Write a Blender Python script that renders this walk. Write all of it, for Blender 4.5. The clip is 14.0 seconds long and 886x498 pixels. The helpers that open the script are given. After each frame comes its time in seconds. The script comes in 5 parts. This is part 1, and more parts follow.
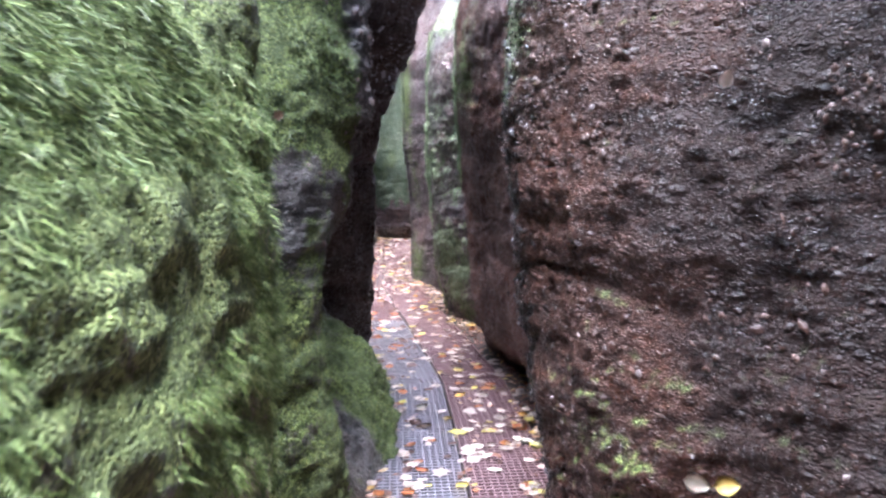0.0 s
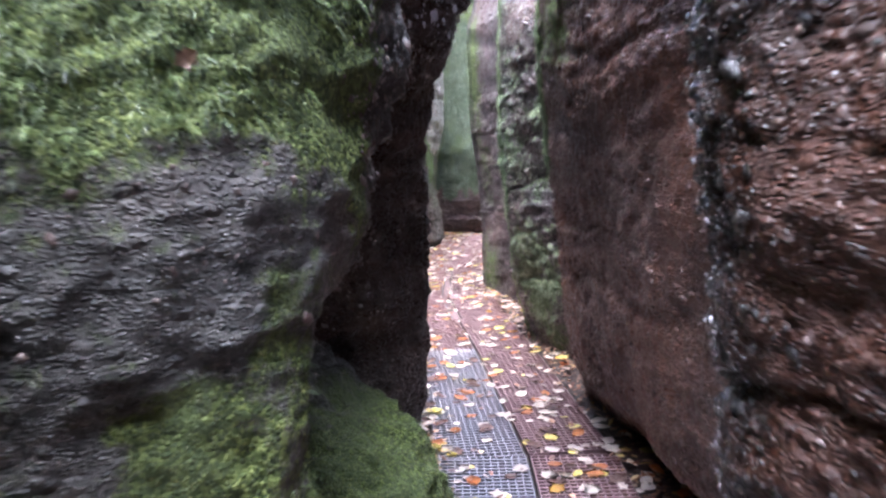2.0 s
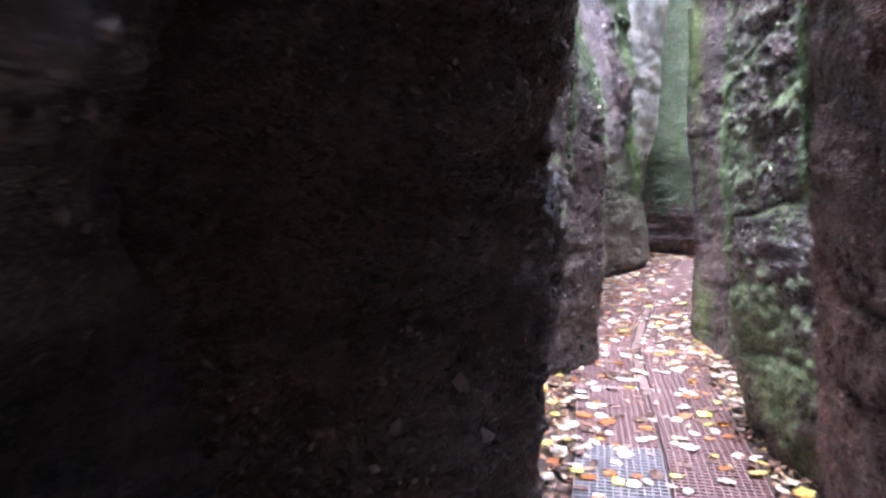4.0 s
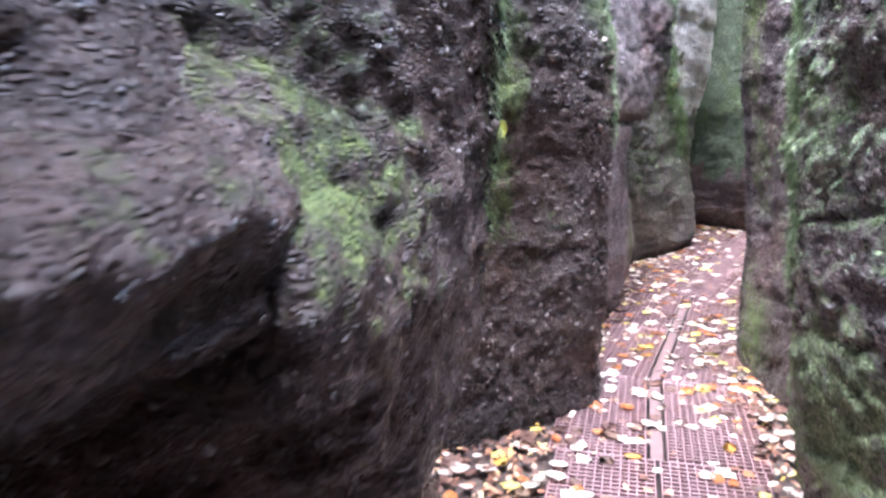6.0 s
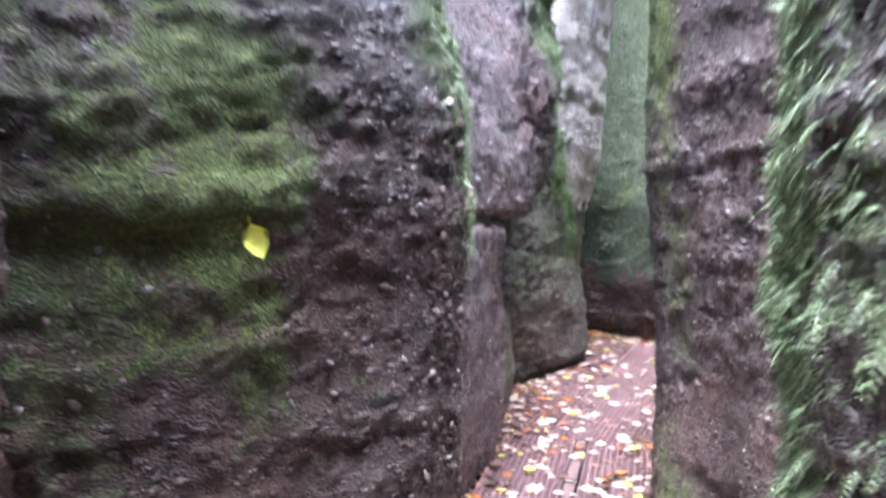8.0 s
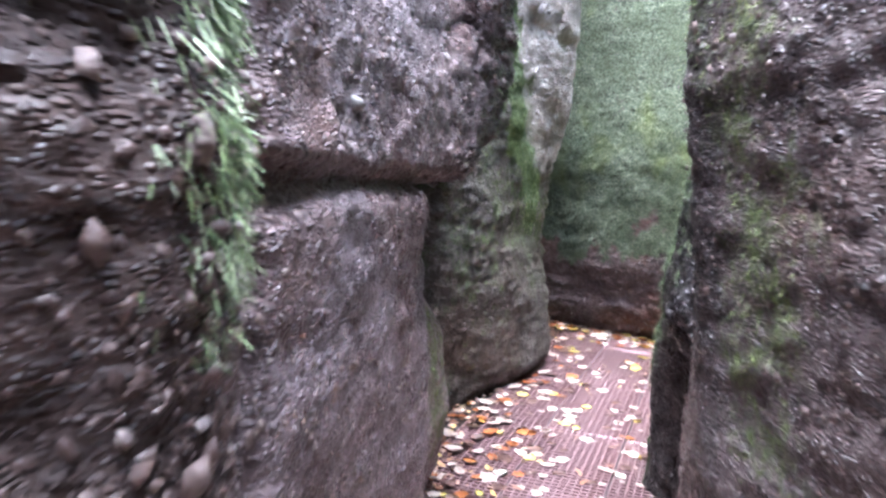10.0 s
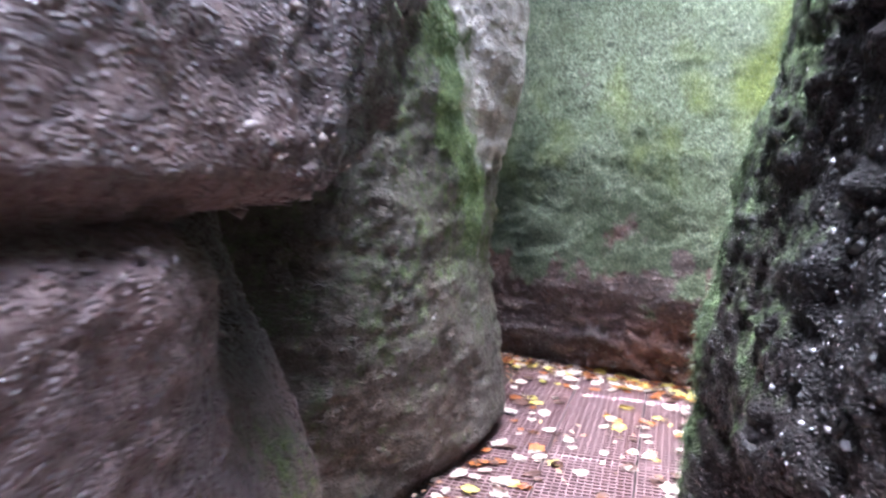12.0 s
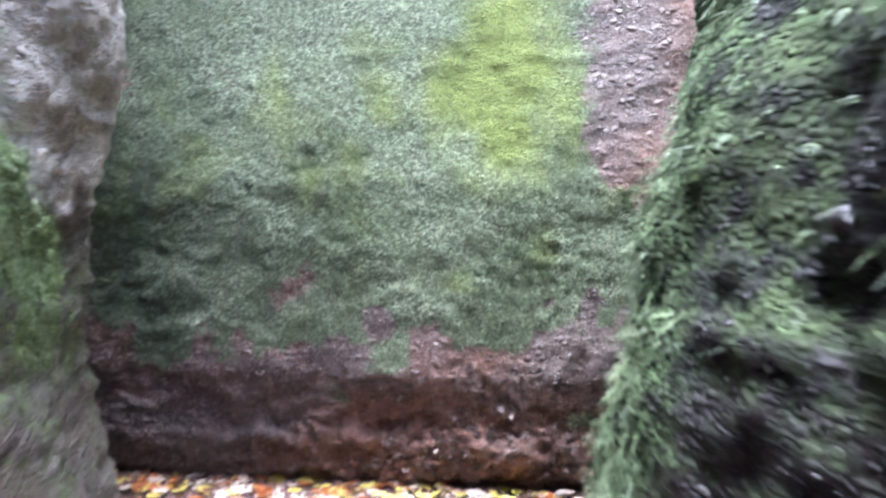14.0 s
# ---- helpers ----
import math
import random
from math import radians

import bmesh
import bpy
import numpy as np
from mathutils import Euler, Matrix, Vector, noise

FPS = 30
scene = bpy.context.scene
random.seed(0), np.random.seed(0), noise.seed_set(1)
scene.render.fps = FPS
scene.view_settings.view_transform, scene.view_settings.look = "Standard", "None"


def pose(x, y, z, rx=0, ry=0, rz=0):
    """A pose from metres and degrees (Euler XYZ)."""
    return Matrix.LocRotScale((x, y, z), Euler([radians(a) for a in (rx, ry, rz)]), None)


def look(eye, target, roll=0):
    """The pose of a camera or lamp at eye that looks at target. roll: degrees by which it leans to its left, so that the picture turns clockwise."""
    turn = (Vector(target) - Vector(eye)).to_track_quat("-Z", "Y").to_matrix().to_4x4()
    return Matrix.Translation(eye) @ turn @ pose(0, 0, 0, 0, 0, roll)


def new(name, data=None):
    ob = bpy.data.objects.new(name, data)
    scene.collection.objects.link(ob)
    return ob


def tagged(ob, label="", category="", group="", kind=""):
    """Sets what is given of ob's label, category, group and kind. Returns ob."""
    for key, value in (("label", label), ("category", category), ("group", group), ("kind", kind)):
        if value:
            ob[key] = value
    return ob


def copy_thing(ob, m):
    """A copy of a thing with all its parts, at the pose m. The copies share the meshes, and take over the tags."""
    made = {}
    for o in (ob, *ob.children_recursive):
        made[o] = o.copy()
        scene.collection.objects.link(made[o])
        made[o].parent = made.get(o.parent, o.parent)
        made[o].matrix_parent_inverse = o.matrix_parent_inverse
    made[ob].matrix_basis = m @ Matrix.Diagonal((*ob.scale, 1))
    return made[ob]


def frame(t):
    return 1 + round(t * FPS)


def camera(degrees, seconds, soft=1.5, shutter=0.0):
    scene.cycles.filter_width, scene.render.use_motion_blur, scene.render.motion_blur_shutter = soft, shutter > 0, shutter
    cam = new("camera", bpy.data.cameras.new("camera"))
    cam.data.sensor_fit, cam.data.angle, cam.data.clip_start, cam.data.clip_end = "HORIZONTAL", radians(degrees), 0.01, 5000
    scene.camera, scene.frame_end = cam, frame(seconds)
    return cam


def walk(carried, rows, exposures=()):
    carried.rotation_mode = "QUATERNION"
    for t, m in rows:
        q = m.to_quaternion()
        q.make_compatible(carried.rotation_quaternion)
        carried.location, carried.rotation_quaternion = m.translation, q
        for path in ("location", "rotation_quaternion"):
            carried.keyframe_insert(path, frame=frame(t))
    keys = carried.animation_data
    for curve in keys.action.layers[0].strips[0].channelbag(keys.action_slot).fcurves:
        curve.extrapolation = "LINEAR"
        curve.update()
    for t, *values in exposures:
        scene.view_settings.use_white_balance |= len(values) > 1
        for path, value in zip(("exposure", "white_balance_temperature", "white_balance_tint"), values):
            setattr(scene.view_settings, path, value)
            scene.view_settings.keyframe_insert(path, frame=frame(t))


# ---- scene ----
cam = camera(61.6, 14.0, soft=2.4, shutter=0.5)
METRES, EYE, TILT, LEAN, TURN = 10.9, 1.53, -6.75, 0.0, 0.0
ROWS = [
    (0.0, 0.0, 0.0, 0.0, -0.0, 0.0, -0.0),
    (0.5, -0.0042, 0.0262, 0.0046, -2.21, -0.1, 1.87),
    (1.0, -0.0046, 0.0623, 0.0096, -1.19, 0.44, 4.52),
    (1.5, -0.0068, 0.1009, 0.0131, 1.02, -0.01, 3.14),
    (2.0, -0.0053, 0.1409, 0.0172, 5.53, -1.11, 1.13),
    (2.5, -0.0035, 0.1831, 0.0219, 6.27, -3.11, 0.03),
    (3.0, -0.0018, 0.2224, 0.0273, 12.02, -2.08, -2.76),
    (3.5, -0.0033, 0.2593, 0.0301, 18.36, -1.59, -2.94),
    (3.7, -0.0039, 0.2741, 0.0312, 20.03, -0.96, -2.6),
    (5.8, -0.0046, 0.4374, 0.0508, 28.77, -5.25, -4.81),
    (6.0, -0.0072, 0.4504, 0.0532, 26.35, -5.03, -3.05),
    (6.5, -0.0136, 0.483, 0.0592, 27.63, -1.95, -5.15),
    (7.0, -0.0191, 0.5129, 0.0675, 20.44, 2.82, -3.67),
    (7.5, -0.021, 0.5448, 0.073, 19.04, 6.94, -4.09),
    (8.0, -0.0271, 0.5795, 0.0716, 18.48, 1.8, -3.75),
    (8.5, -0.0325, 0.6142, 0.0708, 18.8, -2.21, -3.92),
    (9.0, -0.0391, 0.6522, 0.0738, 17.78, -5.48, -3.54),
    (9.2, -0.0417, 0.6674, 0.075, 15.18, -2.94, -2.98),
    (11.3, -0.0679, 0.8132, 0.0965, 15.39, 0.86, -6.35),
    (11.5, -0.069, 0.8261, 0.097, 13.16, 1.93, -4.73),
    (12.0, -0.0717, 0.8583, 0.0983, 11.05, -0.83, -2.63),
    (12.5, -0.0745, 0.8907, 0.1015, 2.26, -1.85, -1.47),
    (13.0, -0.0769, 0.9212, 0.1047, -7.37, -1.57, 0.49),
    (13.5, -0.0762, 0.9529, 0.1086, -11.25, -0.86, 0.18),
    (14.0, -0.0759, 0.985, 0.1127, -15.52, 1.55, 1.89),
]
walk(cam, [(t, pose(0, 0, EYE, TILT, LEAN, TURN) @ pose(METRES * x, METRES * y, METRES * z, 90 + pitch, roll, yaw)) for t, x, y, z, yaw, pitch, roll in ROWS],
     [(0.0, 4.15, 5150, 13), (3.5, 4.2, 5150, 13), (6.0, 4.25, 5150, 13), (11.5, 4.25, 5150, 13), (14.0, 4.25, 5050, 13)])

# ---- light: overcast sky above the gorge ----
world = bpy.data.worlds.new("sky")
scene.world = world
world.use_nodes = True
wn, wl = world.node_tree.nodes, world.node_tree.links
sky = wn.new("ShaderNodeTexSky")
sky.sky_type = "NISHITA"
sky.sun_disc = False
sky.sun_elevation, sky.sun_rotation = radians(82), radians(225)
sky.air_density, sky.dust_density, sky.ozone_density = 1.0, 5.0, 0.6
wl.new(sky.outputs[0], wn["Background"].inputs[0])
wn["Background"].inputs[1].default_value = 0.15
sun = new("sun", bpy.data.lights.new("sun", "SUN"))
sun.data.energy, sun.data.angle, sun.data.color = 1.4, radians(40), (1.0, 0.97, 0.93)
sun.matrix_world = look((0, 0, 20), (0.75, 0.75, 12.0))

# ---- materials ----
def material(name):
    m = bpy.data.materials.new(name)
    m.use_nodes = True
    return m, m.node_tree.nodes, m.node_tree.links, m.node_tree.nodes["Principled BSDF"]


def noise_node(ns, ls, vec, scale, detail=6.0, rough=0.6, dist=0.0):
    n = ns.new("ShaderNodeTexNoise")
    n.inputs["Scale"].default_value, n.inputs["Detail"].default_value = scale, detail
    n.inputs["Roughness"].default_value, n.inputs["Distortion"].default_value = rough, dist
    ls.new(vec, n.inputs["Vector"])
    return n.outputs["Fac"]


def ramp_node(ns, ls, fac, stops):
    r = ns.new("ShaderNodeValToRGB")
    while len(r.color_ramp.elements) < len(stops):
        r.color_ramp.elements.new(0.5)
    for e, (p, c) in zip(r.color_ramp.elements, stops):
        e.position, e.color = p, (*c, 1) if len(c) == 3 else c
    ls.new(fac, r.inputs[0])
    return r.outputs[0]


def grey(v):
    return (v, v, v)


def mix_node(ns, ls, fac, a, b, blend="MIX"):
    m = ns.new("ShaderNodeMix")
    m.data_type, m.blend_type = "RGBA", blend
    for socket, value in ((m.inputs[0], fac), (m.inputs[6], a), (m.inputs[7], b)):
        if isinstance(value, (int, float)):
            socket.default_value = value
        elif isinstance(value, tuple):
            socket.default_value = (*value, 1)
        else:
            ls.new(value, socket)
    return m.outputs[2]


def math_node(ns, ls, op, a, b=0.0, clamp=False):
    m = ns.new("ShaderNodeMath")
    m.operation, m.use_clamp = op, clamp
    for socket, value in zip(m.inputs, (a, b)):
        if isinstance(value, (int, float)):
            socket.default_value = value
        else:
            ls.new(value, socket)
    return m.outputs[0]


def stretched(ns, ls, vec, sx, sy, sz):
    n = ns.new("ShaderNodeVectorMath")
    n.operation = "MULTIPLY"
    ls.new(vec, n.inputs[0])
    n.inputs[1].default_value = (sx, sy, sz)
    return n.outputs[0]


def rock_material(name, dark, mid, light, red, wet, moss_a, moss_b, shine=0.45):
    """Conglomerate: bedded matrix, pebbles, rusty stains, wet sheen; moss and pale lichen where the mesh says so."""
    m, ns, ls, bsdf = material(name)
    tex = ns.new("ShaderNodeTexCoord").outputs["Object"]
    bed = stretched(ns, ls, tex, 1.0, 1.0, 5.0)
    big = noise_node(ns, ls, tex, 1.1, 4)
    layer = noise_node(ns, ls, bed, 2.4, 6, 0.58, 0.3)
    grain = noise_node(ns, ls, tex, 38, 6, 0.7)
    base = ramp_node(ns, ls, layer, [(0.28, dark), (0.5, mid), (0.72, light)])
    base = mix_node(ns, ls, ramp_node(ns, ls, big, [(0.45, grey(0)), (0.62, grey(0.75))]), base, red)
    base = mix_node(ns, ls, ramp_node(ns, ls, grain, [(0.3, grey(0.0)), (0.75, grey(0.65))]), base, mix_node(ns, ls, 0.55, base, light))
    # grains: every cell its own tone, height and gloss
    off = ns.new("ShaderNodeTexNoise")
    off.inputs["Scale"].default_value, off.inputs["Detail"].default_value = 18, 3
    ls.new(tex, off.inputs["Vector"])
    bent = ns.new("ShaderNodeVectorMath")
    bent.operation = "MULTIPLY_ADD"
    ls.new(off.outputs["Color"], bent.inputs[0])
    bent.inputs[1].default_value = (0.03, 0.03, 0.03)
    ls.new(stretched(ns, ls, tex, 1, 1, 1.5), bent.inputs[2])

    def cells(scale):
        v = ns.new("ShaderNodeTexVoronoi")
        v.inputs["Scale"].default_value = scale
        ls.new(bent.outputs[0], v.inputs["Vector"])
        t = ns.new("ShaderNodeSeparateColor")
        ls.new(v.outputs["Color"], t.inputs[0])
        dome = ramp_node(ns, ls, v.outputs["Distance"], [(0.05, grey(1)), (0.6, grey(0))])
        return t, dome

    coarse, dome_a = cells(26)
    small, dome_b = cells(85)
    tone = math_node(ns, ls, "ADD", math_node(ns, ls, "MULTIPLY", small.outputs[0], 0.9), math_node(ns, ls, "MULTIPLY", coarse.outputs[0], 0.5))
    tone = ramp_node(ns, ls, tone, [(0.15, grey(0.5)), (0.8, grey(1.0)), (1.0, grey(1.0))])
    base = mix_node(ns, ls, 0.8, base, tone, "MULTIPLY")
    fleck = ramp_node(ns, ls, small.outputs[1], [(0.80, grey(0)), (0.9, grey(0.7))])
    base = mix_node(ns, ls, math_node(ns, ls, "MULTIPLY", fleck, dome_b), base, tuple(min(0.6, c * 1.8) for c in light))
    # what the mesh carries
    att = ns.new("ShaderNodeAttribute")
    att.attribute_name = "cover"
    part_of = ns.new("ShaderNodeSeparateColor")
    ls.new(att.outputs["Color"], part_of.inputs[0])
    # alpha darkens the colour: painted shade of hollows and overhangs, also wet streaks
    shade_and_wet = math_node(ns, ls, "SUBTRACT", 1.0, att.outputs["Alpha"])
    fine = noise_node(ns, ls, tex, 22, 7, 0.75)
    shade_and_wet = ramp_node(ns, ls, math_node(ns, ls, "ADD", shade_and_wet, math_node(ns, ls, "MULTIPLY", math_node(ns, ls, "SUBTRACT", fine, 0.5), 0.7)), [(0.3, grey(0)), (0.75, grey(0.85))])
    base = mix_node(ns, ls, shade_and_wet, base, mix_node(ns, ls, 0.85, base, dark))
    patch = noise_node(ns, ls, tex, 5, 6, 0.65)
    edge = math_node(ns, ls, "ADD", part_of.outputs[0], math_node(ns, ls, "MULTIPLY", math_node(ns, ls, "SUBTRACT", fine, 0.5), 1.1))
    edge = math_node(ns, ls, "ADD", edge, math_node(ns, ls, "MULTIPLY", math_node(ns, ls, "SUBTRACT", patch, 0.5), 0.9))
    mossy = ramp_node(ns, ls, edge, [(0.36, grey(0)), (0.6, grey(1))])
    leafy = ns.new("ShaderNodeTexVoronoi")
    leafy.inputs["Scale"].default_value = 105
    ls.new(tex, leafy.inputs["Vector"])
    leaf_tone = ns.new("ShaderNodeSeparateColor")
    ls.new(leafy.outputs["Color"], leaf_tone.inputs[0])
    tuft = mix_node(ns, ls, 0.5, noise_node(ns, ls, tex, 48, 6, 0.75), leaf_tone.outputs[0])
    leaf_dome = ramp_node(ns, ls, leafy.outputs["Distance"], [(0.0, grey(1)), (0.6, grey(0))])
    green = ramp_node(ns, ls, tuft, [(0.22, tuple(c * 0.3 for c in moss_a)), (0.5, moss_a), (0.78, moss_b)])
    green = mix_node(ns, ls, ramp_node(ns, ls, patch, [(0.4, grey(0)), (0.65, grey(0.6))]), green, (0.085, 0.11, 0.05))
    # the same painted shade and wet mask darkens the moss
    green = mix_node(ns, ls, math_node(ns, ls, "MULTIPLY", shade_and_wet, 0.75), green, (0.018, 0.024, 0.014))
    lime = mix_node(ns, ls, tuft, (0.065, 0.086, 0.016), (0.175, 0.21, 0.042))
    green = mix_node(ns, ls, part_of.outputs[2], green, lime)
    pale_at = ramp_node(ns, ls, math_node(ns, ls, "ADD", part_of.outputs[1], math_node(ns, ls, "MULTIPLY", math_node(ns, ls, "SUBTRACT", patch, 0.5), 1.2)), [(0.4, grey(0)), (0.62, grey(1))])
    pale = mix_node(ns, ls, ramp_node(ns, ls, patch, [(0.38, grey(0)), (0.6, grey(1))]), mix_node(ns, ls, grain, (0.15, 0.12, 0.10), (0.3, 0.26, 0.22)), mix_node(ns, ls, grain, (0.32, 0.28, 0.24), (0.6, 0.55, 0.5)))
    base = mix_node(ns, ls, pale_at, base, pale)
    base = mix_node(ns, ls, mossy, base, green)
    ls.new(base, bsdf.inputs["Base Color"])
    damp = ramp_node(ns, ls, noise_node(ns, ls, tex, 6, 5, 0.7), [(0.35, grey(wet)), (0.68, grey(min(0.85, wet + 0.4)))])
    damp = mix_node(ns, ls, ramp_node(ns, ls, small.outputs[2], [(0.3, grey(0.7)), (0.75, grey(0))]), damp, grey(wet * 0.6))
    rough = mix_node(ns, ls, mossy, damp, grey(0.8))
    ls.new(rough, bsdf.inputs["Roughness"])
    bsdf.inputs["Specular IOR Level"].default_value = shine
    h = math_node(ns, ls, "ADD", math_node(ns, ls, "MULTIPLY", layer, 0.4), math_node(ns, ls, "MULTIPLY", grain, 0.6))
    h = math_node(ns, ls, "ADD", h, math_node(ns, ls, "MULTIPLY", math_node(ns, ls, "MULTIPLY", dome_a, ramp_node(ns, ls, coarse.outputs[1], [(0.5, grey(0)), (0.9, grey(1))])), 1.0))
    h = math_node(ns, ls, "ADD", h, math_node(ns, ls, "MULTIPLY", math_node(ns, ls, "MULTIPLY", dome_b, ramp_node(ns, ls, small.outputs[1], [(0.3, grey(0.1)), (0.9, grey(1))])), 0.9))
    moss_h = math_node(ns, ls, "ADD", math_node(ns, ls, "MULTIPLY", tuft, 0.8), math_node(ns, ls, "MULTIPLY", math_node(ns, ls, "MULTIPLY", leaf_dome, leaf_tone.outputs[1]), 0.7))
    h = mix_node(ns, ls, math_node(ns, ls, "MULTIPLY", mossy, 0.88), h, moss_h)
    bump = ns.new("ShaderNodeBump")
    bump.inputs["Strength"].default_value, bump.inputs["Distance"].default_value = 1.0, 0.02
    ls.new(h, bump.inputs["Height"])
    ls.new(bump.outputs[0], bsdf.inputs["Normal"])
    return m


GREEN_A, GREEN_B = (0.10, 0.135, 0.032), (0.29, 0.34, 0.10)
ROCK_RED = rock_material("red_conglomerate", (0.007, 0.003, 0.0022), (0.031, 0.0118, 0.0072), (0.08, 0.04, 0.028), (0.055, 0.017, 0.0075), 0.3, GREEN_A, GREEN_B, 0.3)
ROCK_GREY = rock_material("grey_violet_conglomerate", (0.026, 0.018, 0.017), (0.084, 0.06, 0.058), (0.185, 0.15, 0.148), (0.10, 0.05, 0.036), 0.3, GREEN_A, GREEN_B, 0.4)
# darker brown rock; moss scaled down to hold the dimness of overhung walls
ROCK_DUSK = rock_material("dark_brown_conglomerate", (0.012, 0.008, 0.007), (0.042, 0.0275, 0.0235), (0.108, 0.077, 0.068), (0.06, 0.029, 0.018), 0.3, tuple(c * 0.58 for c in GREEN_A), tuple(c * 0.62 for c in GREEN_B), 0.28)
ROCK_SLATE = rock_material("grey_slaty_conglomerate", (0.017, 0.015, 0.014), (0.06, 0.055, 0.051), (0.145, 0.134, 0.128), (0.074, 0.051, 0.039), 0.42, tuple(c * 0.66 for c in GREEN_A), tuple(c * 0.74 for c in GREEN_B), 0.3)
ROCK_RIB = rock_material("dark_ferny_conglomerate", (0.035, 0.028, 0.028), (0.115, 0.092, 0.09), (0.24, 0.21, 0.21), (0.13, 0.07, 0.052), 0.2, (0.17, 0.21, 0.10), (0.36, 0.44, 0.24))
ROCK_VIOLET = rock_material("violet_grey_conglomerate", (0.038, 0.027, 0.027), (0.125, 0.094, 0.094), (0.26, 0.212, 0.216), (0.16, 0.082, 0.06), 0.3, GREEN_A, GREEN_B, 0.34)
ROCK_RUST = rock_material("rust_brown_conglomerate", (0.018, 0.009, 0.0065), (0.078, 0.036, 0.024), (0.175, 0.102, 0.076), (0.13, 0.045, 0.021), 0.32, GREEN_A, GREEN_B, 0.3)
ROCK_CLAD = rock_material("thick_moss_clad_rock", (0.04, 0.03, 0.027), (0.09, 0.075, 0.068), (0.2, 0.18, 0.165), (0.13, 0.07, 0.05), 0.45, (0.115, 0.15, 0.042), (0.31, 0.37, 0.125))
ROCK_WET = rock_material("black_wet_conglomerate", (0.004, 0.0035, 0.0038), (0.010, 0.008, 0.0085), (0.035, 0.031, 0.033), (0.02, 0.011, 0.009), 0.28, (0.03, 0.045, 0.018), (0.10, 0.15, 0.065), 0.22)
ROCK_MOSS = rock_material("moss_clad_sandstone", (0.034, 0.022, 0.018), (0.095, 0.064, 0.054), (0.19, 0.15, 0.135), (0.19, 0.08, 0.046), 0.36, (0.1, 0.122, 0.07), (0.265, 0.295, 0.19), 0.36)
ROCK_OLIVE = rock_material("olive_brown_conglomerate", (0.022, 0.017, 0.013), (0.066, 0.054, 0.042), (0.15, 0.13, 0.108), (0.085, 0.052, 0.034), 0.4, tuple(c * 0.75 for c in GREEN_A), (0.24, 0.31, 0.12), 0.3)


def plain_material(name, a, b, scale, rough, metallic=0.0, bump_size=0.0, spread=0.0):
    """Two tones broken up by grain, shifted a little from object to object."""
    m, ns, ls, bsdf = material(name)
    tex = ns.new("ShaderNodeTexCoord").outputs["Object"]
    n1 = noise_node(ns, ls, tex, scale, 6, 0.7)
    n2 = noise_node(ns, ls, tex, scale * 0.13, 3)
    col = mix_node(ns, ls, ramp_node(ns, ls, n1, [(0.3, grey(0)), (0.7, grey(1))]), a, b)
    col = mix_node(ns, ls, ramp_node(ns, ls, n2, [(0.4, grey(0)), (0.7, grey(0.5))]), col, tuple(c * 0.55 for c in a))
    if spread:
        rnd = ns.new("ShaderNodeObjectInfo").outputs["Random"]
        hsv = ns.new("ShaderNodeHueSaturation")
        ls.new(math_node(ns, ls, "ADD", math_node(ns, ls, "MULTIPLY", rnd, spread * 0.12), 0.5 - spread * 0.06), hsv.inputs["Hue"])
        ls.new(math_node(ns, ls, "ADD", math_node(ns, ls, "MULTIPLY", rnd, spread), 1 - spread * 0.5), hsv.inputs["Value"])
        ls.new(col, hsv.inputs["Color"])
        col = hsv.outputs[0]
    ls.new(col, bsdf.inputs["Base Color"])
    bsdf.inputs["Roughness"].default_value, bsdf.inputs["Metallic"].default_value = rough, metallic
    if bump_size:
        bump = ns.new("ShaderNodeBump")
        bump.inputs["Strength"].default_value, bump.inputs["Distance"].default_value = 0.7, bump_size
        ls.new(n1, bump.inputs["Height"])
        ls.new(bump.outputs[0], bsdf.inputs["Normal"])
    return m


def island_material(name, stops, rough, bump_size=0.0, scale=60):
    """Joined small pieces: each piece its own tone."""
    m, ns, ls, bsdf = material(name)
    tex = ns.new("ShaderNodeTexCoord").outputs["Object"]
    rnd = ns.new("ShaderNodeNewGeometry").outputs["Random Per Island"]
    col = ramp_node(ns, ls, rnd, stops)
    n1 = noise_node(ns, ls, tex, scale, 5, 0.7)
    col = mix_node(ns, ls, ramp_node(ns, ls, n1, [(0.3, grey(0.5)), (0.7, grey(0))]), col, mix_node(ns, ls, 0.6, col, (0.03, 0.025, 0.02)))
    ls.new(col, bsdf.inputs["Base Color"])
    bsdf.inputs["Roughness"].default_value = rough
    if bump_size:
        bump = ns.new("ShaderNodeBump")
        bump.inputs["Distance"].default_value = bump_size
        ls.new(n1, bump.inputs["Height"])
        ls.new(bump.outputs[0], bsdf.inputs["Normal"])
    return m


# bluish sheen of the left panels is put into the base colour
GALVANISED = plain_material("blue_sheen_galvanised_steel", (0.42, 0.40, 0.44), (0.30, 0.25, 0.27), 9, 0.3, 0.6)
# pinkish tone includes the sky reflected on wet metal, besides rust
STEEL = plain_material("rusty_pink_sheen_steel", (0.36, 0.24, 0.245), (0.24, 0.13, 0.125), 9, 0.34, 0.5)
STRIP = plain_material("dull_rusty_steel", (0.12, 0.07, 0.065), (0.075, 0.04, 0.036), 30, 0.75)
EARTH = plain_material("wet_leaf_mould", (0.022, 0.013, 0.010), (0.055, 0.03, 0.021), 26, 0.5, 0.0, 0.02)
PEBBLE = island_material("embedded_pebbles", [(0.0, (0.05, 0.03, 0.026)), (0.5, (0.12, 0.08, 0.068)), (0.85, (0.19, 0.145, 0.13)), (1.0, (0.32, 0.28, 0.265))], 0.28, 0.004, 90)
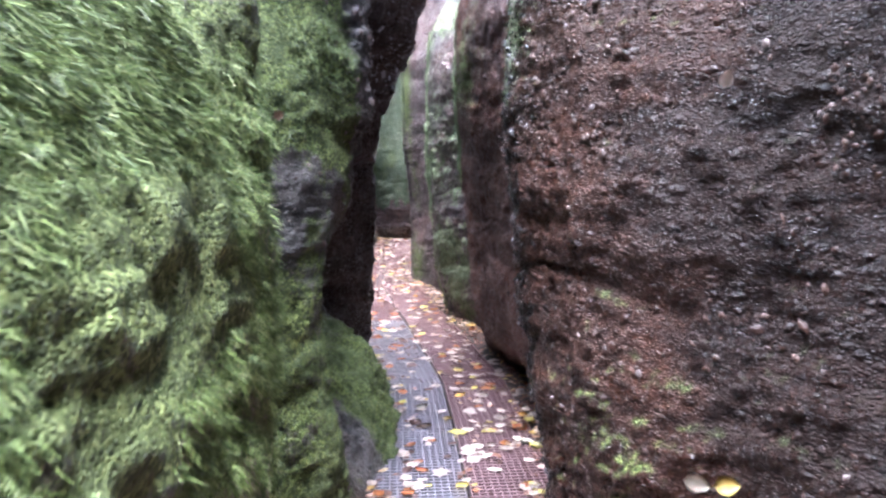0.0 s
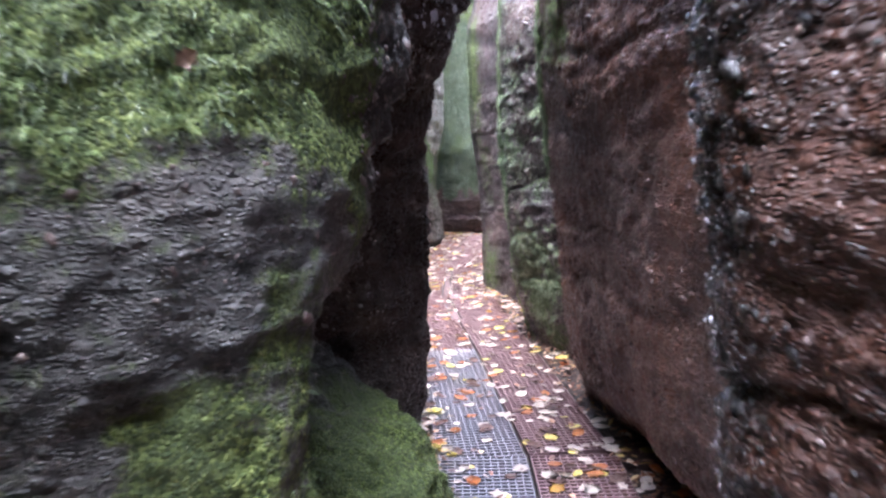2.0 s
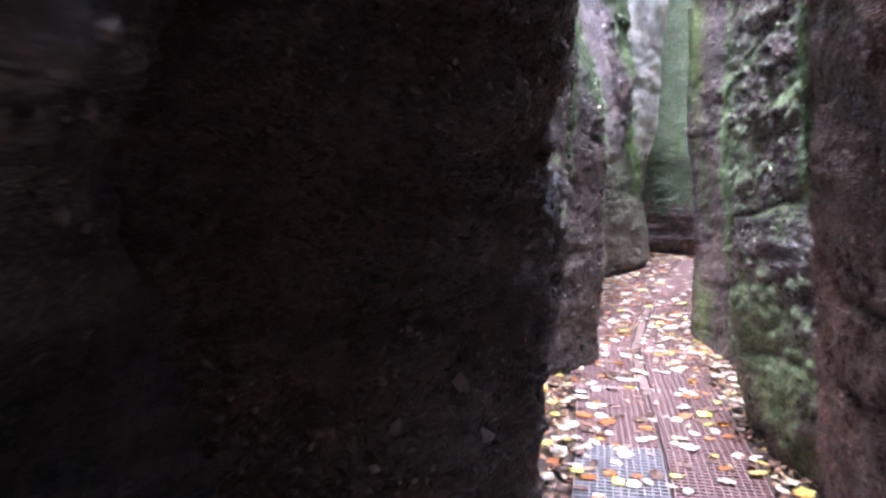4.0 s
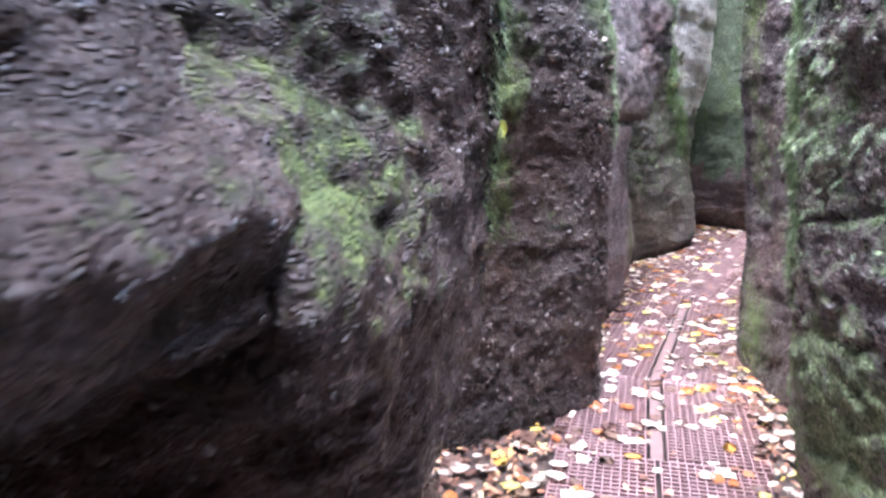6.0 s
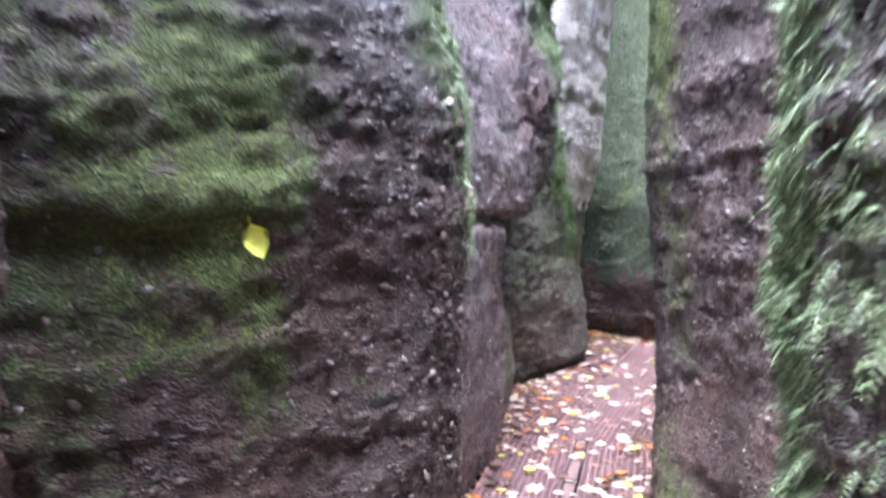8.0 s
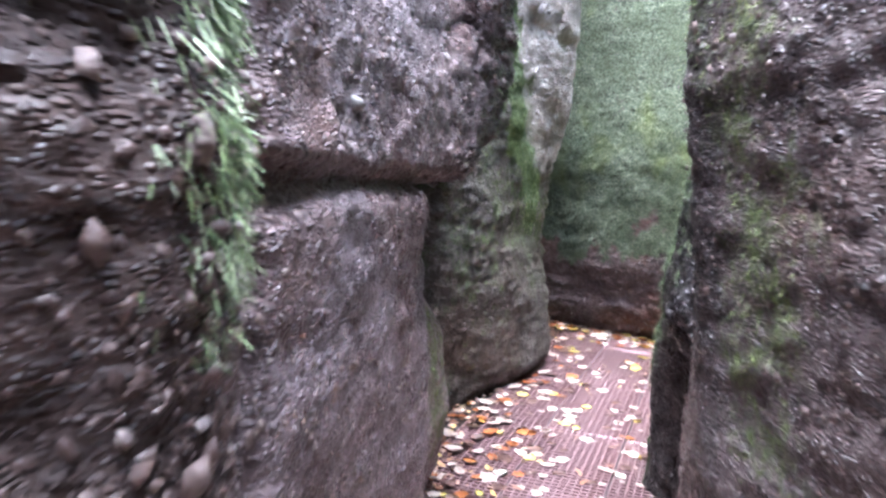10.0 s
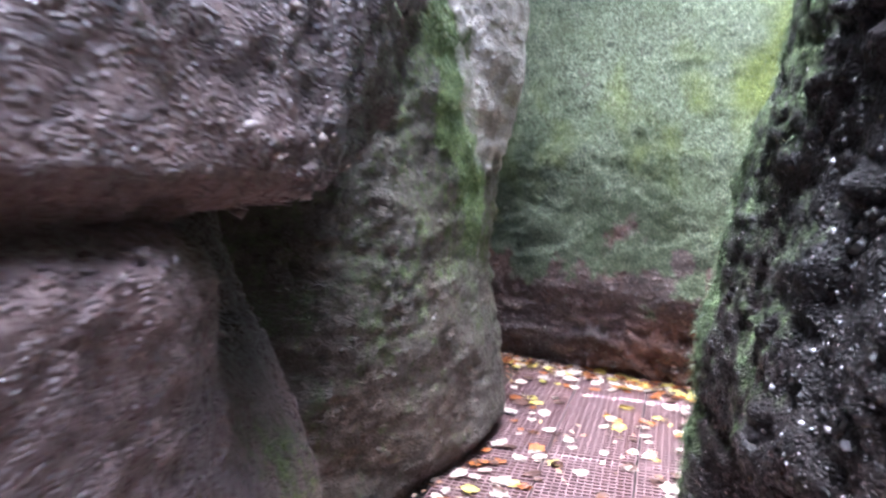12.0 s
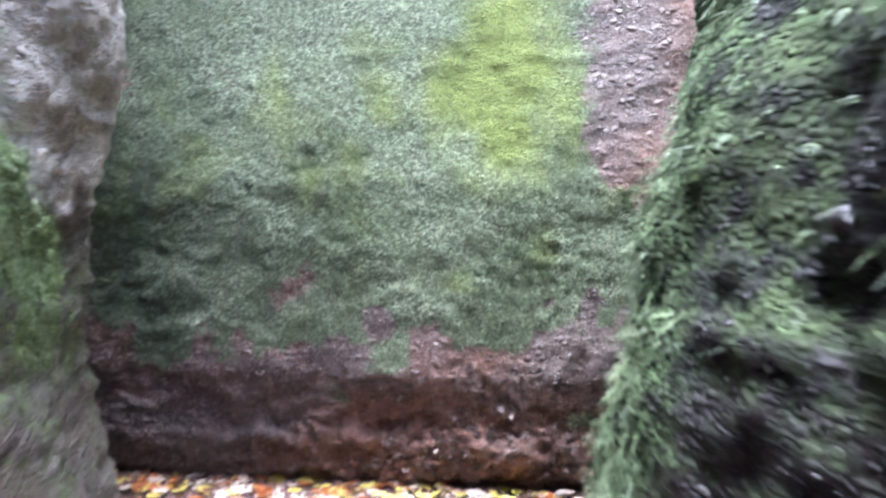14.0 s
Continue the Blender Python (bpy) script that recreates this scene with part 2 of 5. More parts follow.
PEBBLE_WET = island_material("wet_pebbles", [(0.0, (0.008, 0.007, 0.007)), (0.7, (0.02, 0.017, 0.017)), (1.0, (0.07, 0.065, 0.065))], 0.12, 0.004, 90)
TUFT = island_material("moss_shoots", [(0.0, (0.045, 0.076, 0.016)), (0.4, (0.116, 0.173, 0.038)), (0.8, (0.225, 0.307, 0.075)), (1.0, (0.35, 0.40, 0.175))], 0.6)
TUFT_DARK = island_material("dark_moss_shoots", [(0.0, (0.015, 0.025, 0.008)), (0.5, (0.045, 0.068, 0.022)), (0.9, (0.11, 0.15, 0.05)), (1.0, (0.2, 0.25, 0.11))], 0.5)
TUFT_PALE = island_material("hanging_fern_shoots", [(0.0, (0.07, 0.11, 0.045)), (0.5, (0.19, 0.27, 0.10)), (1.0, (0.46, 0.54, 0.33))], 0.5)
TUFT_SOFT = island_material("soft_moss_shoots", [(0.0, (0.05, 0.075, 0.038)), (0.5, (0.14, 0.19, 0.095)), (0.9, (0.25, 0.315, 0.16)), (1.0, (0.36, 0.42, 0.26))], 0.5)
TUFT_LEAFY = island_material("leafy_green_shoots", [(0.0, (0.025, 0.045, 0.01)), (0.45, (0.07, 0.11, 0.022)), (0.85, (0.15, 0.215, 0.045)), (1.0, (0.26, 0.31, 0.11))], 0.5)
PEBBLE_RED = island_material("reddish_pebbles", [(0.0, (0.025, 0.01, 0.007)), (0.5, (0.062, 0.027, 0.019)), (0.88, (0.12, 0.07, 0.055)), (1.0, (0.27, 0.22, 0.21))], 0.28, 0.004, 90)
LEAF_CREAM = plain_material("pale_cream_leaf", (0.62, 0.50, 0.42), (0.75, 0.66, 0.56), 45, 0.42, 0, 0.002, 0.3)
LEAF_YELLOW = plain_material("yellow_leaf", (0.66, 0.52, 0.09), (0.78, 0.67, 0.24), 45, 0.42, 0, 0.002, 0.3)
LEAF_LEMON = plain_material("lemon_yellow_leaf", (0.60, 0.58, 0.07), (0.70, 0.70, 0.15), 45, 0.42, 0, 0.002)
LEAF_ORANGE = plain_material("orange_leaf", (0.45, 0.17, 0.035), (0.58, 0.28, 0.06), 45, 0.45, 0, 0.002, 0.4)
LEAF_BROWN = plain_material("brown_leaf", (0.13, 0.07, 0.05), (0.24, 0.14, 0.10), 45, 0.4, 0, 0.002, 0.5)
LITTER = island_material("small_leaf_litter", [(0.0, (0.07, 0.025, 0.015)), (0.45, (0.22, 0.09, 0.05)), (0.7, (0.42, 0.22, 0.12)), (0.88, (0.55, 0.40, 0.30)), (1.0, (0.62, 0.40, 0.06))], 0.42)
HILL = plain_material("mossy_forest_floor", (0.07, 0.06, 0.03), (0.06, 0.09, 0.03), 3, 0.9, 0.0, 0.03)

# ---- noise ----
def lattice(i, j, k, seed):
    h = (i * 374761393 + j * 668265263 + k * 2147483647 + seed * 974634777) & 0xFFFFFFFF
    h = ((h ^ (h >> 13)) * 1274126177) & 0xFFFFFFFF
    return ((h ^ (h >> 16)) & 0xFFFF) / 65535.0


def value_noise(p, seed=0):
    q = np.floor(p).astype(np.int64)
    f = p - q
    f = f * f * (3 - 2 * f)
    out = 0
    for a in (0, 1):
        for b in (0, 1):
            for c in (0, 1):
                w = (f[..., 0] if a else 1 - f[..., 0]) * (f[..., 1] if b else 1 - f[..., 1]) * (f[..., 2] if c else 1 - f[..., 2])
                out = out + w * lattice(q[..., 0] + a, q[..., 1] + b, q[..., 2] + c, seed)
    return out * 2 - 1


def fbm(p, octaves, seed=0, gain=0.5):
    out, amp = 0, 1.0
    for o in range(octaves):
        out = out + amp * value_noise(p * 2.03 ** o + 17.3 * o, seed + o)
        amp *= gain
    return out


def blur(a, axis, n):
    """Rounds a grid of places along one axis, ends kept."""
    k = np.exp(-0.5 * (np.arange(-2 * n, 2 * n + 1) / n) ** 2)
    k /= k.sum()
    pad = [(0, 0)] * a.ndim
    pad[axis] = (2 * n, 2 * n)
    b = np.pad(a, pad, mode="edge")
    return sum(w * np.take(b, np.arange(i, i + a.shape[axis]), axis) for i, w in enumerate(k))


def clamp01(a):
    return np.clip(a, 0, 1)


def bump_at(p, x, y, z, rx, ry, rz):
    """A soft round region, 1 at its middle and 0 outside."""
    return clamp01(1.3 - np.sqrt(((p[..., 0] - x) / rx) ** 2 + ((p[..., 1] - y) / ry) ** 2 + ((p[..., 2] - z) / rz) ** 2))


def mesh_object(name, verts, faces, mat, smooth=True):
    """faces: an array of quads or of triangles."""
    verts, faces = np.asarray(verts, dtype=np.float32), np.asarray(faces, dtype=np.int32)
    me = bpy.data.meshes.new(name)
    n = faces.shape[1]
    me.vertices.add(len(verts))
    me.vertices.foreach_set("co", verts.ravel())
    me.loops.add(faces.size)
    me.loops.foreach_set("vertex_index", faces.ravel())
    me.polygons.add(len(faces))
    me.polygons.foreach_set("loop_start", np.arange(0, faces.size, n, dtype=np.int32))
    me.update(calc_edges=True)
    me.polygons.foreach_set("use_smooth", np.full(len(faces), smooth))
    me.materials.append(mat)
    return new(name, me)


def cobbles(p, freq, seed):
    """Rounded stones standing out of a surface: 0 between them, up to 1 on the boldest."""
    q = p * np.array(freq)
    cell = np.floor(q).astype(np.int64)
    near, bold = np.full(q.shape[:-1], 9.0), np.zeros(q.shape[:-1])
    for a in (-1, 0, 1):
        for b in (-1, 0, 1):
            for c in (-1, 0, 1):
                i, j, k = cell[..., 0] + a, cell[..., 1] + b, cell[..., 2] + c
                gap = ((i + 0.15 + 0.7 * lattice(i, j, k, seed) - q[..., 0]) ** 2 + (j + 0.15 + 0.7 * lattice(i, j, k, seed + 1) - q[..., 1]) ** 2
                       + (k + 0.15 + 0.7 * lattice(i, j, k, seed + 2) - q[..., 2]) ** 2)
                bold = np.where(gap < near, lattice(i, j, k, seed + 3), bold)
                near = np.minimum(near, gap)
    return np.sqrt(clamp01(1 - near / 0.42)) * clamp01(bold * 1.8 - 0.6)


HEIGHTS = np.concatenate([np.arange(-0.1, 2.1, 0.016), np.arange(2.1, 2.8, 0.03), np.arange(2.8, 4.0, 0.07), np.arange(4.0, 7.6, 0.3)])
ROCKS = {}


def rock(name, label, mat, side, stations, back, cover, rough=1.0, beds=1.0, step=0.016, seed=1, flare=0.12, stones=1.0, clump=0.0, relief=None):
    """A block of the gorge's wall. stations: (y, (height, x), ...) along its face, walking on; back: corners that close
    it behind.
    side: -1 for the wall on the left hand, 1 on the right. cover(p, n): moss, pale lichen and lime-green moss, each 0
    to 1,
    and where given a darkening: shade put into the colour, or dark wet streaks.
    stones: how far cobbles stand out; clump: depth of cushions; relief(p): where the surface is bolder."""
    lines = []
    for y, *profile in stations:
        z = [q[0] for q in profile]
        x = np.interp(HEIGHTS, z, [q[1] for q in profile])
        yy = np.interp(HEIGHTS, z, [y + (q[2] if len(q) > 2 else 0) for q in profile])
        # upper wall, mostly unseen, leans by flare to admit or block light
        over = np.clip(HEIGHTS - max(z[-1], 2.4), 0, None)
        x = x + side * flare * over
        lines.append(np.stack([x, yy], -1))
    lines = blur(np.array(lines), 1, 1)
    grid, fine = [], []
    for a, b in zip(lines[:-1], lines[1:]):
        n = max(2, int(np.linalg.norm((b - a)[10:120], axis=-1).mean() / step))
        for i in range(n):
            grid.append(a + (b - a) * i / n)
            fine.append(1.0)
    grid.append(lines[-1])
    fine.append(1.0)
    grid = blur(np.array(grid), 0, 2)
    ring = [grid[-1]] + [np.tile(np.array(c, float), (len(HEIGHTS), 1)) for c in back] + [grid[0]]
    extra = []
    for a, b in zip(ring[:-1], ring[1:]):
        extra += [a + (b - a) * i / 8 for i in range(1, 9)]
    grid = np.concatenate([grid, np.array(extra[:-1])])
    fine = np.concatenate([fine, np.zeros(len(extra) - 1)])
    nu, nz = grid.shape[:2]
    p = np.concatenate([grid, np.tile(HEIGHTS[None, :, None], (nu, 1, 1))], -1)
    du = np.roll(p, -1, 0) - np.roll(p, 1, 0)
    n = np.cross(du, np.gradient(p, axis=1))
    n /= np.linalg.norm(n, axis=-1, keepdims=True) + 1e-9
    if (n[: len(grid) - len(extra), :, 0].mean()) * side > 0:
        n = -n
    warp = fbm(p * 1.3, 3, seed)
    lay = p * np.array([0.9, 0.9, 6.5]) + np.stack([0 * warp, 0 * warp, warp * 0.8], -1)
    bed = fbm(lay, 4, seed + 5, 0.55)
    ledge = -np.clip(0.10 - np.abs(value_noise(lay * np.array([0.6, 0.6, 0.42]) + 3.1, seed + 9)), 0, 1) * 0.32
    lump = fbm(p * 7.0, 4, seed + 20, 0.6)
    cob = np.abs(value_noise(p * np.array([19, 19, 26.0]), seed + 31)) + 0.6 * np.abs(value_noise(p * np.array([37, 37, 48.0]), seed + 33))
    crag = np.abs(fbm(p * np.array([8.0, 8.0, 21.0]) + warp[..., None], 3, seed + 41, 0.6))
    d = rough * (0.009 * crag + 0.034 * warp + beds * (0.017 * bed + 0.6 * ledge) + 0.013 * lump + 0.010 * cob - 0.012)
    spread = clamp01(0.55 + 1.1 * fbm(p * 2.2, 2, seed + 61))
    d = d + stones * spread * (0.016 * cobbles(p, (13, 13, 17), seed + 51) + 0.010 * cobbles(p, (23, 23, 29), seed + 55))
    if clump:
        d = d + clump * (np.abs(fbm(p * np.array([4.5, 4.5, 5.5]), 3, seed + 71)) - 0.35)
    if relief is not None:
        d = d * relief(p)
    keep = np.asarray(fine)[:, None] * np.ones(nz)
    p = p + n * (d * keep)[..., None]
    du = np.roll(p, -1, 0) - np.roll(p, 1, 0)
    n2 = np.cross(du, np.gradient(p, axis=1))
    n2 /= np.linalg.norm(n2, axis=-1, keepdims=True) + 1e-9
    n2 *= np.sign((n2 * n).sum(-1, keepdims=True))
    idx = np.arange(nu * nz).reshape(nu, nz)
    nxt = np.roll(idx, -1, 0)
    quads = np.stack([idx[:, :-1], nxt[:, :-1], nxt[:, 1:], idx[:, 1:]], -1).reshape(-1, 4)
    # top: two rings drawn in towards the middle
    top = p[:, -1]
    mid = top.mean(0)
    rings = [top + (mid - top) * f + np.array([0, 0, 0.12 * f]) for f in (0.3, 0.7, 0.97)]
    verts = np.concatenate([p.reshape(-1, 3)] + rings)
    last, base = idx[:, -1], nu * nz
    for r in range(3):
        cur = base + r * nu + np.arange(nu)
        quads = np.concatenate([quads, np.stack([last, np.roll(last, -1), np.roll(cur, -1), cur], -1)])
        last = cur
    if (np.cross(du, np.gradient(p, axis=1)) * n).sum(-1).mean() < 0:
        quads = quads[:, ::-1]
    ob = mesh_object(name, verts, quads, mat)
    c = [clamp01(v * np.ones((nu, nz))) for v in cover(p, n2)]
    col = np.ones((len(verts), 4), dtype=np.float32)
    col[: nu * nz, :3] = np.stack(c[:3], -1).reshape(-1, 3)
    if len(c) > 3:
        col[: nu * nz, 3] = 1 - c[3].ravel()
    col[nu * nz:, :3] = (0.8, 0, 0)
    att = ob.data.color_attributes.new("cover", "FLOAT_COLOR", "POINT")
    att.data.foreach_set("color", col.ravel())
    tagged(ob, label, "rock wall", kind="structure")
    zok = (HEIGHTS > 0.02)[None, :] * (keep > 0.5)
    ROCKS[name] = (ob, p[zok > 0], n2[zok > 0], c[0][zok > 0])
    return ob


def st(y, *profile):
    return (y, *profile)

# ---- the gorge: rock walls, left hand ----
def up(n):
    return clamp01(n[..., 2] * 1.6)


rock("rock_wall_1", "rock wall thickly grown with bright green feathery moss", ROCK_CLAD, -1, [
    st(-2.6, (0, -0.75), (1.2, -0.7), (2.4, -0.8)),
    st(0.2, (0, -0.58), (0.6, -0.54), (1.2, -0.53), (1.7, -0.64), (2.4, -0.9)),
    st(1.1, (0, -0.52), (0.5, -0.47), (1.0, -0.44), (1.3, -0.46), (1.7, -0.55), (2.4, -0.84)),
    st(1.6, (0, -0.50), (0.5, -0.45), (1.0, -0.415), (1.4, -0.44), (1.8, -0.52), (2.4, -0.75)),
    st(1.9, (0, -0.54), (0.6, -0.46), (1.0, -0.42), (1.5, -0.42), (1.9, -0.47), (2.4, -0.66)),
    st(2.12, (0, -0.8), (0.6, -0.62), (1.5, -0.56), (2.4, -0.7)),
    st(2.4, (0, -1.2), (1.5, -1.1), (2.4, -1.2)),
], [(-3.2, 2.6), (-3.2, -2.6)],
    # last value dims the low part: its shade, put into the colour
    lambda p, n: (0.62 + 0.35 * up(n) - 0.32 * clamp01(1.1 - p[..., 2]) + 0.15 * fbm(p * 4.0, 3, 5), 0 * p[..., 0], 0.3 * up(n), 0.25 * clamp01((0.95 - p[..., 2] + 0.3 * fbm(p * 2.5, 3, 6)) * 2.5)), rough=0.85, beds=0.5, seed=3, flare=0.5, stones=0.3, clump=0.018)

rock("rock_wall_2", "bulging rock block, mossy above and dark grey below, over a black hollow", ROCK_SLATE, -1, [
    st(2.45, (0, -1.5), (1.5, -1.4), (2.4, -1.4)),
    st(2.72, (0, -0.95), (0.7, -0.85), (1.3, -0.87), (1.6, -0.92), (2.4, -1.1)),
    st(2.9, (0, -0.46), (0.5, -0.48), (1.0, -0.51), (1.3, -0.555), (1.5, -0.57), (1.8, -0.61), (2.4, -0.78)),
    st(3.04, (0, -0.40), (0.3, -0.42), (0.6, -0.44), (1.0, -0.455), (1.35, -0.46), (1.6, -0.48), (1.8, -0.49), (2.1, -0.5), (2.4, -0.58)),
    st(3.16, (0, -0.40), (0.3, -0.46), (0.5, -0.60), (0.9, -0.66), (1.1, -0.60), (1.22, -0.46), (1.35, -0.44), (1.6, -0.45), (1.8, -0.44), (2.1, -0.44), (2.4, -0.5)),
    st(3.36, (0, -0.38), (0.2, -0.48), (0.4, -0.70), (0.9, -0.86), (1.08, -0.70), (1.22, -0.48), (1.34, -0.43), (1.6, -0.42), (1.8, -0.38), (2.1, -0.35), (2.4, -0.4)),
    st(3.58, (0, -0.31), (0.25, -0.40), (0.4, -0.58), (0.55, -0.85), (1.1, -0.95), (1.28, -0.80), (1.46, -0.50), (1.58, -0.40), (1.8, -0.36), (2.1, -0.33), (2.4, -0.38)),
    st(3.72, (0, -0.28), (0.25, -0.34), (0.4, -0.43), (0.55, -0.7), (0.75, -0.95), (1.2, -1.0), (1.5, -0.8), (1.66, -0.5), (1.8, -0.40), (2.1, -0.36), (2.4, -0.4)),
    st(3.92, (0, -0.26), (0.25, -0.31), (0.42, -0.37), (0.54, -0.5), (0.68, -0.85), (1.2, -1.0), (1.6, -0.8), (1.8, -0.55), (2.0, -0.42), (2.4, -0.42)),
    st(4.14, (0, -0.29), (0.25, -0.34), (0.45, -0.42), (0.58, -0.58), (0.75, -0.9), (1.5, -1.0), (1.8, -0.85), (2.1, -0.6), (2.4, -0.55)),
    st(4.4, (0, -0.36), (0.3, -0.42), (0.6, -0.6), (0.9, -1.0), (1.5, -1.1), (2.1, -0.9), (2.4, -0.8)),
    st(4.7, (0, -0.9), (0.6, -1.1), (1.5, -1.4), (2.4, -1.4)),
], [(-3.2, 4.7), (-3.2, 2.5)],
    # last value paints shade: the hollow, and the gap towards rock_wall_1
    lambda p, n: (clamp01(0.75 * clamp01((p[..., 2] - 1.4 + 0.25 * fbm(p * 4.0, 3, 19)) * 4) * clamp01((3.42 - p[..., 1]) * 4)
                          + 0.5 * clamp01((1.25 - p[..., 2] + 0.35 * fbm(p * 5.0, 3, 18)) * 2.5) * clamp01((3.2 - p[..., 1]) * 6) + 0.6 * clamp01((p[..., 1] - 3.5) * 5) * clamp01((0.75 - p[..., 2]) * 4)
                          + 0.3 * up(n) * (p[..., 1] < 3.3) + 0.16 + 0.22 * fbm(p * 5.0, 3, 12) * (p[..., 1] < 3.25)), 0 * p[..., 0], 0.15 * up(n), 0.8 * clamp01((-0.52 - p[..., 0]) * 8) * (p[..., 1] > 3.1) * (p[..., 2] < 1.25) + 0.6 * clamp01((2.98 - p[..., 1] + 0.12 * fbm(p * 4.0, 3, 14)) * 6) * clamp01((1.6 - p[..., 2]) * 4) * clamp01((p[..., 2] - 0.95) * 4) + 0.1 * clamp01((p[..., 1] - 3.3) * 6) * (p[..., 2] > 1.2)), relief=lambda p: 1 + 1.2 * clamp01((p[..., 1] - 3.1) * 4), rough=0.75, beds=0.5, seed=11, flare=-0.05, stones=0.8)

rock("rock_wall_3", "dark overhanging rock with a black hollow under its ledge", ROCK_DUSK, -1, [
    st(4.0, (0, -1.5), (1.5, -1.5), (2.4, -0.9)),
    st(4.3, (0, -1.0), (0.8, -1.05), (1.5, -0.98), (1.9, -0.75), (2.15, -0.45), (2.5, -0.3)),
    st(4.62, (0, -0.62), (0.5, -0.60), (0.9, -0.62), (1.4, -0.62), (1.75, -0.48), (1.95, -0.33), (2.15, -0.22), (2.5, -0.12)),
    st(4.92, (0, -0.54), (0.4, -0.49), (0.9, -0.44), (1.25, -0.42), (1.5, -0.48), (1.75, -0.42), (1.95, -0.35), (2.15, -0.26), (2.5, -0.16)),
    st(5.06, (0, -0.62), (0.4, -0.62), (0.9, -0.64), (1.20, -0.62), (1.29, -0.46), (1.42, -0.46), (1.48, -0.5), (1.56, -0.58), (1.8, -0.52), (2.15, -0.4), (2.5, -0.3)),
    st(5.25, (0, -0.92), (0.5, -1.0), (1.0, -1.02), (1.18, -0.88), (1.28, -0.5), (1.42, -0.48), (1.54, -0.62), (1.8, -0.62), (2.2, -0.6), (2.5, -0.62)),
    st(5.45, (0, -0.98), (0.5, -1.08), (1.0, -1.1), (1.16, -0.9), (1.26, -0.54), (1.42, -0.52), (1.54, -0.64), (1.8, -0.7), (2.2, -0.74), (2.5, -0.85)),
    st(5.68, (0, -1.02), (0.5, -1.1), (1.0, -1.05), (1.12, -0.75), (1.24, -0.6), (1.4, -0.62), (1.54, -0.8), (2.2, -0.9), (2.5, -1.0)),
    st(6.1, (0, -1.4), (1.0, -1.5), (1.5, -1.3), (2.5, -1.2)),
], [(-3.2, 6.3), (-3.2, 4.1)],
    lambda p, n: (0.05 + 0.25 * up(n) * clamp01((p[..., 1] - 5.0) * 4), 0 * p[..., 0], 0 * p[..., 0]), rough=1.0, beds=1.3, seed=23, flare=0.0)

# the slab's dim light is carried by the ROCK_DUSK and TUFT_DARK colours
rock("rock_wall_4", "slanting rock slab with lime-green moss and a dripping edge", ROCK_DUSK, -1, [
    st(5.35, (0, -1.5), (1.5, -1.5), (2.5, -1.3)),
    st(5.62, (0, -1.1), (0.6, -1.12), (0.98, -1.0), (1.08, -0.82), (1.16, -0.60), (1.3, -0.58), (1.42, -0.66), (1.6, -0.80), (2.5, -1.02)),
    st(5.9, (0, -1.04), (0.5, -1.06), (0.82, -0.95), (0.92, -0.70), (1.06, -0.65), (1.2, -0.65), (1.42, -0.73), (1.6, -0.80), (2.5, -0.96)),
    st(6.12, (0, -1.0), (0.4, -1.02), (0.64, -0.94), (0.76, -0.72), (1.2, -0.67), (1.45, -0.73), (1.65, -0.79), (2.5, -0.88)),
    st(6.3, (0, -1.0), (0.3, -1.0), (0.5, -0.92), (0.62, -0.76), (1.2, -0.71), (1.6, -0.76), (2.5, -0.86)),
    st(6.5, (0, -1.05), (0.5, -1.06), (0.74, -0.98), (0.86, -0.80), (1.2, -0.765), (1.6, -0.80), (2.0, -0.81), (2.5, -0.86)),
    st(6.72, (0, -1.08), (0.5, -1.08), (0.74, -0.96), (0.9, -0.83), (1.2, -0.79), (1.6, -0.775), (2.0, -0.77), (2.5, -0.80)),
    st(6.82, (0, -1.1), (0.5, -1.12), (0.8, -1.0), (1.0, -0.88), (1.6, -0.84), (2.0, -0.83), (2.5, -0.87)),
    st(7.02, (0, -1.16), (0.6, -1.25), (1.6, -1.12), (2.5, -1.15)),
    st(7.3, (0, -1.25), (0.6, -1.4), (1.6, -1.4), (2.5, -1.5)),
    st(7.6, (0, -1.6), (1.6, -1.8), (2.5, -1.9)),
], [(-3.2, 7.6), (-3.2, 5.4)],
    lambda p, n: (clamp01(0.08 + 0.2 * clamp01((6.15 - p[..., 1]) * 5) * clamp01((p[..., 2] - 0.95) * 3) + 0.14 * bump_at(p, -0.8, 6.1, 1.1, 0.4, 0.35, 0.5) + 0.25 * up(n)), 0.3 * bump_at(p, -0.78, 6.72, 1.8, 0.1, 0.1, 0.7), 0.15 * clamp01((6.05 - p[..., 1]) * 5)), rough=0.9, beds=0.8, seed=31, flare=0.12)

